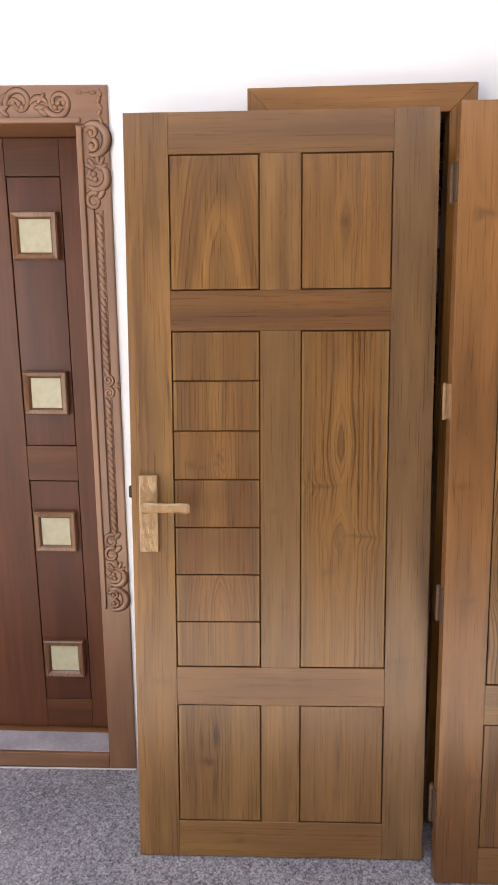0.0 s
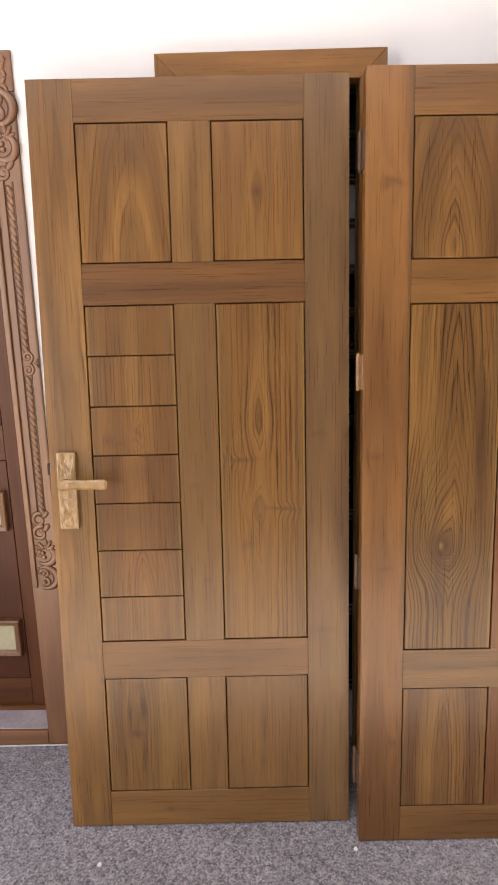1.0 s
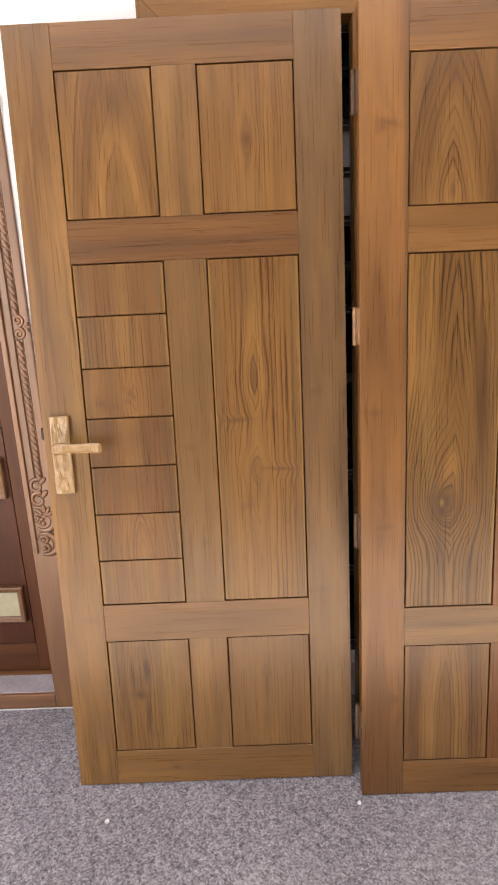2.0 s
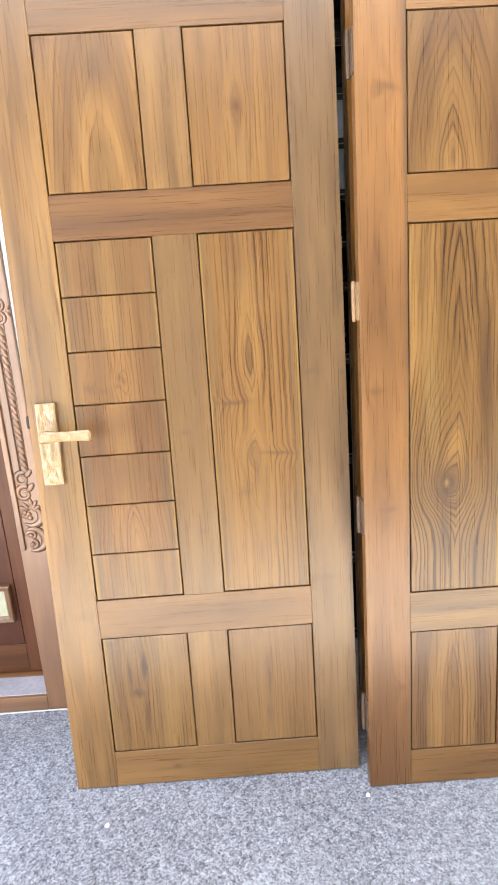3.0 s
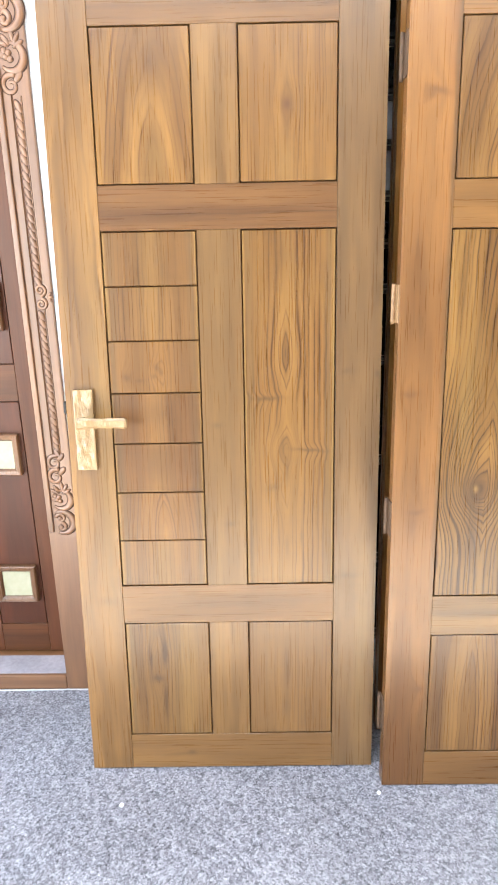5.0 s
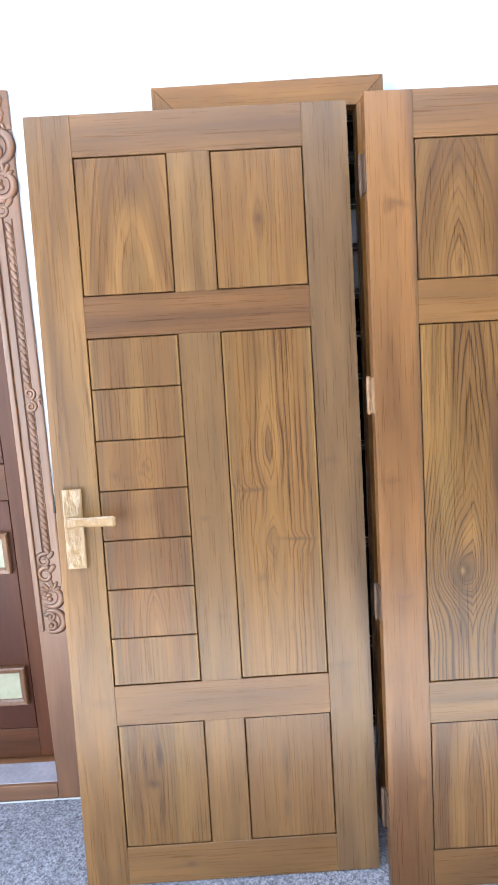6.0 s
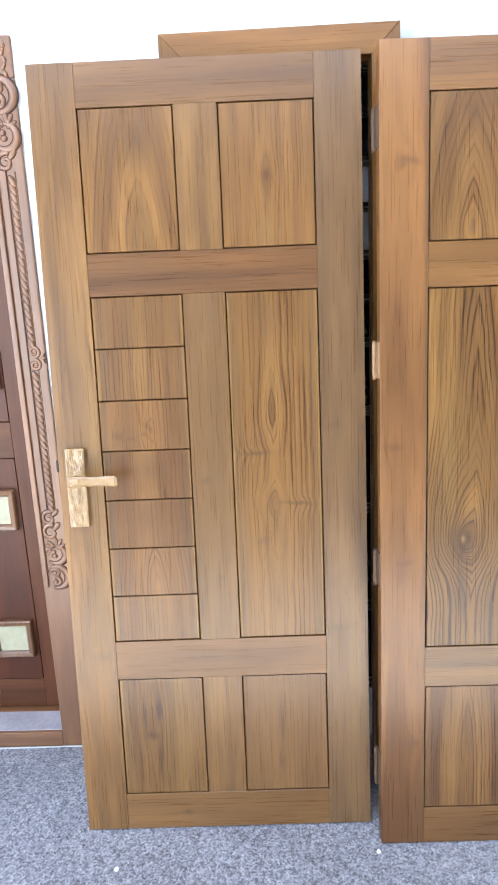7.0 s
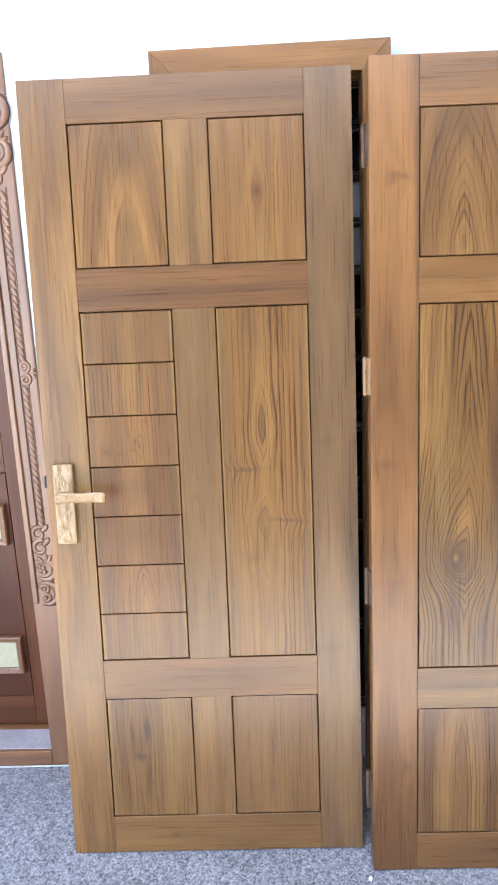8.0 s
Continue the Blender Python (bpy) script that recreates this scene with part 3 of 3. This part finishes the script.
floor = slab_box("floor", -3.6, 4.4, -5.1, WALL_Y + 0.2, -0.12, -0.0035, M_JOINT)
slab_box("ground", -400, 400, -400, 400, -0.40, -0.13, M_GROUND)


def panel_door(name, m, label, width, height, rows, stile, mull, mats, slats=(), group="", thick=0.037):
    """A framed door: stiles, rails, middle posts and panels set in grooves."""
    door = thing(name, m, label, "door", group)
    xs = (stile, mull[0], mull[1], width - stile)
    g = 0.0034
    z_cuts = [0.0] + [z for r in rows for z in r] + [height]
    # near-black core sheet, its colour supplies the shade between panels
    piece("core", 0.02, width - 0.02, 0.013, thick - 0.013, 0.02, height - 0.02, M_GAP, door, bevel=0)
    piece("stile", 0, stile, 0, thick, 0, height, mats["stile_l"], door, bevel=0.0007)
    piece("stile", width - stile, width, 0, thick, 0, height, mats["stile_r"], door, bevel=0.0007)
    for i in range(0, len(z_cuts), 2):
        piece("rail", stile + 0.0003, width - stile - 0.0003, 0.0006, thick - 0.0006, z_cuts[i], z_cuts[i + 1], mats["rails"][i // 2], door, bevel=0.0006)
    for i, (z0, z1) in enumerate(rows):
        piece("mullion", mull[0], mull[1], 0.0008, thick - 0.0008, z0 + 0.0003, z1 - 0.0003, mats["mullions"][i], door, bevel=0.0006)
        for j, (x0, x1) in enumerate(((xs[0], xs[1]), (xs[2], xs[3]))):
            cuts = [z1] + list(slats if (i, j) == (1, 0) else ()) + [z0]
            for s in range(len(cuts) - 1):
                top = g if s == 0 else 0.0014
                low = g if s == len(cuts) - 2 else 0.0014
                mat = mats["panels"][i][j]
                mat = mat[s % len(mat)] if isinstance(mat, list) else mat
                piece("slat" if len(cuts) > 2 else "panel", x0 + g, x1 - g, 0.0015, thick - 0.0015, cuts[s + 1] + low, cuts[s] - top, mat, door, bevel=0.0014)
    return door


# ---- the taped-handle door, leaning ----
ROWS_A = ((0.108, 0.461), (0.571, 1.504), (1.609, 1.956))
S0, S1, S2, S3 = M_SLATS
door_a = panel_door("teak_door", pose(0, 0, 0.0047, -7.0), "oiled teak panelled door with seven slats, leaning against a door frame",
                    0.813, 2.06, ROWS_A, 0.1155, (0.353, 0.4605),
                    dict(stile_l=M_STILE_L, stile_r=M_STILE_R, rails=(M_RAIL_LOW, M_RAIL, M_RAIL_DARK, M_RAIL),
                         mullions=(M_MULLION, M_MULLION_LONG, M_MULLION),
                         panels=((M_P5, M_P6), ([S0, S0, S1, S2, S2, S3, S0], M_P4), (M_P1, M_P2))),
                    (1.3715, 1.237, 1.104, 0.971, 0.8375, 0.703), "teak doors")


def lever_handle(parent):
    """A plate and a lever, both wrapped in masking tape, with crumpled surfaces."""
    bm = block(0.0215, 0.0735, -0.013, 0.0005, 0.905, 1.118, 0.004, 2)
    bmesh.ops.subdivide_edges(bm, edges=[e for e in bm.edges if e.calc_length() > 0.03], cuts=9, use_grid_fill=True)
    for v in bm.verts:
        if v.co.y < -0.004:
            v.co += Vector((0.0, 0.0016, 0.0)) * noise.noise(v.co * 70.0) + Vector((0.0008, 0, 0)) * noise.noise(v.co * 45.0 + Vector((3, 1, 7)))
    plate = part("handle_plate", bm, M_TAPE, parent, "lock plate wrapped in crumpled masking tape")
    bm = bmesh.new()
    bmesh.ops.create_cone(bm, cap_ends=True, segments=16, radius1=0.011, radius2=0.010, depth=0.040,
                          matrix=Matrix.Translation((0.047, -0.030, 1.036)) @ Matrix.Rotation(radians(90), 4, "X"))
    arm = [(0.036, 1.036), (0.042, 1.036), (0.056, 1.0365), (0.08, 1.037), (0.11, 1.0365), (0.14, 1.036), (0.160, 1.0355), (0.166, 1.0355)]
    rings = []
    for i, (x, z) in enumerate(arm):
        h = (0.010, 0.015, 0.0155, 0.0125, 0.0125, 0.0135, 0.0135, 0.010)[i]
        t = (0.004, 0.0075, 0.008, 0.007, 0.0065, 0.0065, 0.0065, 0.004)[i]
        rings.append([bm.verts.new((x, -0.052 + sy * t * ky, z + sz * h * kz)) for sy, sz, ky, kz in
                      ((-1, -1, 1, .6), (-1, -1, .5, 1), (1, -1, .5, 1), (1, -1, 1, .6), (1, 1, 1, .6), (1, 1, .5, 1), (-1, 1, .5, 1), (-1, 1, 1, .6))])
    for a, b in zip(rings, rings[1:]):
        for j in range(8):
            bm.faces.new((a[j], a[(j + 1) % 8], b[(j + 1) % 8], b[j]))
    bm.faces.new(rings[0])
    bm.faces.new(rings[-1][::-1])
    bmesh.ops.recalc_face_normals(bm, faces=bm.faces[:])
    for v in bm.verts:
        v.co += Vector((0, 0.0012, 0.0010)) * noise.noise(v.co * 80.0)
    part("lever", bm, M_TAPE, plate, "lever wrapped in masking tape")
    piece("lock_faceplate", -0.002, 0.001, 0.006, 0.030, 0.94, 1.16, M_LATCH, parent, "dark steel lock faceplate", 0.0006)
    piece("latch_bolt", -0.011, -0.0015, 0.010, 0.026, 1.052, 1.085, M_LATCH, parent, "dark latch bolt", 0.003)


lever_handle(door_a)

# ---- the second teak door with taped hinges ----
ROWS_C = ((0.105, 0.463), (0.573, 1.495), (1.600, 1.936))
door_c = panel_door("teak_door", pose(0.830, -0.070, 0.0048, -6.5, 0.25), "reddish teak panelled door with bold eye figure and taped hinges",
                    0.813, 2.047, ROWS_C, 0.1155, (0.353, 0.4605),
                    dict(stile_l=M_C_STILE, stile_r=M_C_STILE, rails=(M_RAIL, M_RAIL_GREY, M_RAIL, M_C_RAIL),
                         mullions=(M_C_MULL, M_C_MULL, M_MULLION), panels=((M_C_P3, M_P6), (M_C_P2, M_P4), (M_C_P1, M_P2))), group="teak doors")


def taped_hinge(parent, z0, z1, material, label):
    """A butt hinge folded on the door's edge, wrapped in tape."""
    bm = bmesh.new()
    segs = 8
    rings = []
    for i in range(segs + 1):
        z = z0 + (z1 - z0) * i / segs
        r = 0.0060 * (0.8 if i in (0, segs) else 1.0) + 0.0010 * noise.noise(Vector((z * 90, z0 * 7, 0)))
        rings.append([bm.verts.new((-0.0065 + r * math.cos(t), 0.036 + r * math.sin(t), z)) for t in (2 * math.pi * j / 10 for j in range(10))])
    for a, b in zip(rings, rings[1:]):
        for j in range(10):
            bm.faces.new((a[j], a[(j + 1) % 10], b[(j + 1) % 10], b[j])).smooth = True
    bm.faces.new(rings[0][::-1])
    bm.faces.new(rings[-1])
    hinge = part("hinge", bm, material, parent, label)
    part("hinge_leaf", block(-0.003, 0.0005, 0.004, 0.036, z0 + 0.003, z1 - 0.003, 0.0008), material, hinge)


for z0, z1 in ((0.157, 0.268), (0.737, 0.835), (1.277, 1.373), (1.815, 1.914)):
    pale = 1.2 < z0 < 1.3
    taped_hinge(door_c, z0, z1, M_HINGE_TAPE if pale else M_HINGE_DARK, "butt hinge wrapped in pale masking tape" if pale else "brown butt hinge")

# ---- the plain door frame behind them ----
FW, FH, FS, FD = 0.594, 2.117, 0.070, 0.053
frame_f = thing("door_frame", pose(0.3305, 0.139, 0.0035, -4.2, -0.3, -0.6), "honey-coloured teak door frame with mitred corners, standing behind the doors", "door frame")
c0 = (FW / 2, 0, FH - FS / 2)


def moved(bm, d):
    bmesh.ops.translate(bm, verts=bm.verts[:], vec=Vector(d))
    return bm


STEP = 0.034
for y0, y1, s in ((0, STEP, FS), (STEP + 0.0004, FD, FS + 0.002)):
    part("head", moved(prism([(0.0, FH), (FW, FH), (FW - s, FH - s), (s, FH - s)], y0, y1), (-c0[0], 0, -c0[2])), M_FRAME, frame_f, "", c0)
    for side in (0, 1):
        e = FW * side
        q = -1 if side else 1
        c = (e + q * s / 2, 0, FH / 2)
        part("post", moved(prism([(e, 0), (e + q * s, 0), (e + q * s, FH - s - 0.0004), (e, FH - 0.0004)], y0, y1), (-c[0], 0, -c[2])), M_FRAME_V, frame_f, "", c)

# ---- black steel window frame with panes, against the wall ----
gate = thing("steel_window_frame", pose(0.425, 0.415, 0.0), "black steel window frame in the wall, pale panes and near-black sheets for the unlit room", "window frame")
GW, GH = 0.89, 2.088
for x0, x1 in ((0, 0.03), (GW - 0.03, GW)):
    piece("upright", x0, x1, 0, 0.03, 0.133, GH, M_STEEL, gate, "", 0.002)
BARS = (0.150, 0.45, 0.80, 1.12, 1.33, 1.456, 1.582, 1.710, 1.830, 1.957, GH - 0.02)
for z in BARS:
    for dz in (-0.010, 0.006):
        piece("glazing_bar", 0.0305, GW - 0.0305, 0.002, 0.024, z + dz - 0.005, z + dz + 0.005, M_STEEL, gate, "", 0.0015)
# the near-black panes stand in for the dark room behind the bars
for i, (a, b) in enumerate(zip(BARS, BARS[1:])):
    pale = 1.57 < a < 1.72
    piece("pane", 0.0305, GW - 0.0305, 0.026, 0.030, a + 0.012, b - 0.016, M_PALEPANE if pale else M_DARK_ROOM, gate, "pale frosted pane" if pale else "opaque near-black sheet standing in for the unlit room", 0.0005)

# ---- carved door set ----
LW, LH, PS = 1.02, 2.146, 0.092
LD = 0.150
carved = thing("carved_door", pose(-0.084, 0.34, 0.0, 0, 0.68), "dark brown teak door in a carved frame, four cream glass squares", "door")
# local x runs to the negative side from the outer edge of the post
for e, q in ((0.0, -1), (-LW, 1)):
    xs = sorted((e, e + q * PS))
    post = part("post", moved(block(xs[0], xs[1], 0, LD, 0.0, LH - 0.098, 0.004, 2), (-e, 0, -1.0)), M_CARVED, carved, "frame post with carved scrolls and rope", (e, 0, 1.0))
    lip = sorted((q * (PS - 0.003), q * (PS - 0.020)))
    part("inner_bead", block(lip[0], lip[1], -0.0075, 0.002, -0.395, 1.042, 0.0045, 3), M_CARVED, post)
    line = sorted((q * 0.048, q * 0.052))
    # dark strip on the face, painted as a groove's shade
    part("groove_shade", block(line[0], line[1], -0.0012, 0.001, -0.145, 0.83, 0.0), M_GAP, post)

    def motif(name, build):
        bm = bmesh.new()
        build(bm)
        shift = 0.010 if name in ("rope_carving", "knot_carving") else 0.002
        for v in bm.verts:
            v.co.x = -q * (v.co.x + shift)
            v.co.z -= 1.0
        if q > 0:
            bmesh.ops.reverse_faces(bm, faces=bm.faces[:])
        part(name, bm, M_CARVE_SHADE if name == "carving_recess" else M_CARVED, post)
        # wider flat copy in dark brown paints the shade round the carving
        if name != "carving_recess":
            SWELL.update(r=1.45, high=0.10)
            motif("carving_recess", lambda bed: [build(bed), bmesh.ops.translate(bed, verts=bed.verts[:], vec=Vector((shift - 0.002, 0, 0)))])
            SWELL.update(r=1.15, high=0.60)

    SWELL.update(r=1.15, high=0.60)

    def scroll_three(cz, size):
        def build(bm):
            t = lambda w: (lambda s: size * w * (1.0 - 0.55 * s))
            tube(bm, arc(-0.048, cz, size, -110, 120, 22), lambda s: size * 0.17 * (0.45 + math.sin(math.pi * s)), 8, 0.8)
            tube(bm, arc(-0.050, cz + size * 0.40, size * 0.42, 170, -150, 18, size * 0.16), t(0.16), 8, 0.8)
            tube(bm, arc(-0.050, cz - size * 0.42, size * 0.42, 100, -200, 18, size * 0.16), t(0.16), 8, 0.8)
            pebble(bm, -0.052, cz + size * 0.40, size * 0.17, size * 0.17, 0.006)
            pebble(bm, -0.052, cz - size * 0.42, size * 0.17, size * 0.17, 0.006)
        return build

    def grapes(cz, size):
        def build(bm):
            tube(bm, arc(-0.042, cz - size * 0.2, size, -140, 95, 20), lambda s: size * 0.20 * (0.4 + math.sin(math.pi * s)), 8, 0.8)
            for dx, dz in ((-0.3, 0.25), (0.05, 0.1), (-0.2, -0.2), (0.15, -0.35), (-0.45, -0.05)):
                pebble(bm, -0.050 + dx * size, cz + dz * size, size * 0.22, size * 0.22, 0.007)
            for a, dx, dz in ((30, 0.9, 1.1), (60, 1.05, 0.7), (-10, 0.5, 1.3), (-40, -0.2, 1.0), (-65, -0.5, 0.75)):
                pebble(bm, -0.048 + dx * size * 0.8, cz + dz * size, size * 0.16, size * 0.45, 0.006, a)
        return build

    def curl(cz, size):
        def build(bm):
            tube(bm, arc(-0.050, cz, size, 60, 480, 26, size * 0.25), lambda s: size * 0.24 * (1 - 0.5 * s), 8, 0.8)
            pebble(bm, -0.030, cz + size * 0.75, size * 0.28, size * 0.55, 0.005, 40)
        return build

    def knot(bm):
        for cz, a in ((1.349, -90), (1.311, 90)):
            turn = 1 if a < 0 else -1
            tube(bm, arc(-0.043, cz, 0.016, a, a + turn * 560, 30, 0.003), lambda s: 0.0040 * (1 - 0.35 * s), 8, 0.9)
        for a in (-55, 0, 55):
            pebble(bm, -0.020 + 0.004 * math.cos(radians(a)), 1.330 + 0.008 * math.sin(radians(a)), 0.0065, 0.0035, 0.006, -a)

    def rope(z0, z1):
        def build(bm):
            z = z0
            while z < z1:
                pebble(bm, -0.046, z, 0.0066, 0.0150, 0.0062, -28)
                z += 0.0205
            tube(bm, [(-0.0365, z0 - 0.008), (-0.0365, z1 + 0.004)], lambda s: 0.0016, 6)
        return build

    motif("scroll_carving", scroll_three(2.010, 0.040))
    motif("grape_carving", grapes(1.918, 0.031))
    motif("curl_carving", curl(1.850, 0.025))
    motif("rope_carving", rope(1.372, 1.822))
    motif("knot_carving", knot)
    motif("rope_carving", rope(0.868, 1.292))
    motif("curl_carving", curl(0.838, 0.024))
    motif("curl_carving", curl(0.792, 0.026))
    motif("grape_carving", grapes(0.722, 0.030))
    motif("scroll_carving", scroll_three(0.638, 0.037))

head = part("head", moved(block(-LW, 0, 0, LD, LH - 0.0975, LH, 0.004, 2), (LW / 2, 0, -LH + 0.05)), M_CARVED_X, carved, "frame head with carved scrolls", (-LW / 2, 0, LH - 0.05))
part("inner_bead", block(-LW / 2 + 0.075, LW / 2 - 0.075, -0.0075, 0.002, -0.047, -0.032, 0.0045, 3), M_CARVED_X, head)
for i in range(8):
    # each scroll has a dark flat copy behind it as painted shade
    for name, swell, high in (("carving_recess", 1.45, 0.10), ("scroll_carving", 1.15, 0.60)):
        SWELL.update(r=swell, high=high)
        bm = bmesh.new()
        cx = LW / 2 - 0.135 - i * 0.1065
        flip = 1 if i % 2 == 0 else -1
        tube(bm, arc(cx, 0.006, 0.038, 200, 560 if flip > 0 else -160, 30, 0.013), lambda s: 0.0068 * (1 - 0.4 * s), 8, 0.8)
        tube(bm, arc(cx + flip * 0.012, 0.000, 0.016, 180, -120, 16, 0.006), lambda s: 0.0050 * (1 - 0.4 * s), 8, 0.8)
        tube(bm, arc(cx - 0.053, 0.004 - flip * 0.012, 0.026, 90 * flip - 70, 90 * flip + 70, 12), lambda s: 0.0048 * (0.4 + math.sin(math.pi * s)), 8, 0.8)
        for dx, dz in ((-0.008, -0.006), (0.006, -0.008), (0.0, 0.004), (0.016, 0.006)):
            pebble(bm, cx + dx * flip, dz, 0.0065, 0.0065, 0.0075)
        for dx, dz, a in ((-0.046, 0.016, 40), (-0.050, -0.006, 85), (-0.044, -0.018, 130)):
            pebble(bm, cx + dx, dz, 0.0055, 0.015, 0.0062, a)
        part(name, bm, M_CARVE_SHADE if high < 0.3 else M_CARVED_X, head)
SWELL.update(r=1.0, high=1.0)
bm = bmesh.new()
for j in range(5):
    pebble(bm, LW / 2 - 0.020 - 0.003 * (j % 2), 0.030 - j * 0.017, 0.0055, 0.010, 0.005, 25 if j % 2 else -25)
for j in range(3):
    pebble(bm, LW / 2 - 0.040 - j * 0.018, 0.030 + 0.004 * (j % 2), 0.010, 0.0045, 0.005, 10)
part("corner_leaf_carving", bm, M_CARVED_X, head)

sill = part("sill", moved(block(-LW + PS + 0.0005, -PS - 0.0005, 0.0, LD, 0.0, 0.056, 0.003, 2), (LW / 2, 0, -0.03)), M_CARVED_X, carved, "", (-LW / 2, 0, 0.03))
part("sill_cover", block(-LW / 2 + PS + 0.003, LW / 2 - PS - 0.003, 0.010, LD - 0.045, 0.0263, 0.0290, 0.001), M_SILLTOP, sill, "pale grey primed strip on the sill")

LY = 0.130
# leaf's core sheet, near black to paint the shade between its boards
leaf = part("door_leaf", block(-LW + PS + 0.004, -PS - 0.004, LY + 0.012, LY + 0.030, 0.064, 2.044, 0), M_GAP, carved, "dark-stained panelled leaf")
X0, XA, XB, X1 = -LW + PS + 0.003, -0.349, -0.183, -PS - 0.003
piece("stile", XB, X1, LY, LY + 0.038, 0.062, 2.046, M_LEAF, leaf)
piece("stile", X0, XA, LY, LY + 0.038, 0.062, 2.046, M_LEAF, leaf)
for z0, z1 in ((0.062, 0.174), (0.997, 1.115), (1.941, 2.046)):
    piece("rail", XA + 0.0003, XB - 0.0003, LY + 0.0006, LY + 0.037, z0, z1, M_LEAF_X, leaf)
for z0, z1 in ((0.174, 0.997), (1.115, 1.941)):
    piece("panel", XA + 0.0028, XB - 0.0028, LY + 0.0015, LY + 0.036, z0 + 0.0028, z1 - 0.0028, M_LEAF_PANEL, leaf)
for zc in (0.346, 0.822, 1.291, 1.770):
    xc = (XA + XB) / 2 - 0.001
    bm = bmesh.new()
    outer, inner, base, crest = 0.070, 0.0485, 0.0, -0.020
    rows = []
    for h, y in ((outer, 0.003), (outer, crest + 0.004), (outer - 0.004, crest), (inner + 0.006, crest + 0.002), (inner, crest + 0.008), (inner, 0.003)):
        rows.append([bm.verts.new((sx * h, y, sz * h)) for sx, sz in ((-1, -1), (1, -1), (1, 1), (-1, 1))])
    for a, b in zip(rows, rows[1:]):
        for j in range(4):
            bm.faces.new((a[j], a[(j + 1) % 4], b[(j + 1) % 4], b[j]))
    bmesh.ops.recalc_face_normals(bm, faces=bm.faces[:])
    part("glass_bead", bm, M_GLASS_FRAME, leaf, "brown square glazing bead", (xc, LY, zc))
    piece("glass_square", xc - 0.0488, xc + 0.0488, LY - 0.009, LY - 0.003, zc - 0.0488, zc + 0.0488, M_FROST, leaf, "cream frosted glass square", 0.0006)

grout = part("trim", block(-1.104, -0.083, 0.3335, 0.3385, 0.0, 0.004, 0.0012), M_JOINT, None)
tagged(grout, "pale grout bead along the carved door's sill", kind="structure")

# ---- scraps on the floor ----


def scrap(x, y, size, seed):
    bm = bmesh.new()
    rng = random.Random(seed)
    n = 7
    top = [bm.verts.new((size * (0.7 + 0.5 * rng.random()) * math.cos(2 * math.pi * i / n), size * (0.6 + 0.6 * rng.random()) * math.sin(2 * math.pi * i / n), 0.002 + 0.004 * rng.random())) for i in range(n)]
    low = [bm.verts.new((v.co.x * 0.9, v.co.y * 0.9, 0.0)) for v in top]
    bm.faces.new(top)
    bm.faces.new(low[::-1])
    for i in range(n):
        bm.faces.new((low[i], low[(i + 1) % n], top[(i + 1) % n], top[i]))
    ob = part("paper_scrap", bm, M_PAPER, None)
    ob.location = (x, y, 0.0)
    return tagged(ob, "tiny white paper scrap lying on the granite floor", "scrap", "floor scraps")


scrap(0.105, -0.123, 0.007, 3)
scrap(0.817, -0.094, 0.006, 5)
scrap(-0.447, 0.071, 0.006, 8)

# ---- floor slabs: granite by the doors, unseen pale ones added to bounce sunlight ----
JOINTS_X = (-3.58, -1.205, 1.2165, 3.60, 4.38)
JOINTS_Y = (-5.08, -2.75, -0.92, WALL_Y)
for i in range(4):
    for j in range(3):
        piece("floor_slab", JOINTS_X[i] + 0.0022, JOINTS_X[i + 1] - 0.0022, JOINTS_Y[j] + 0.0012, JOINTS_Y[j + 1] - 0.0012, -0.03, 0.0, M_GRANITE if j == 2 else M_BOUNCE_SLAB, floor, "", 0.0006)
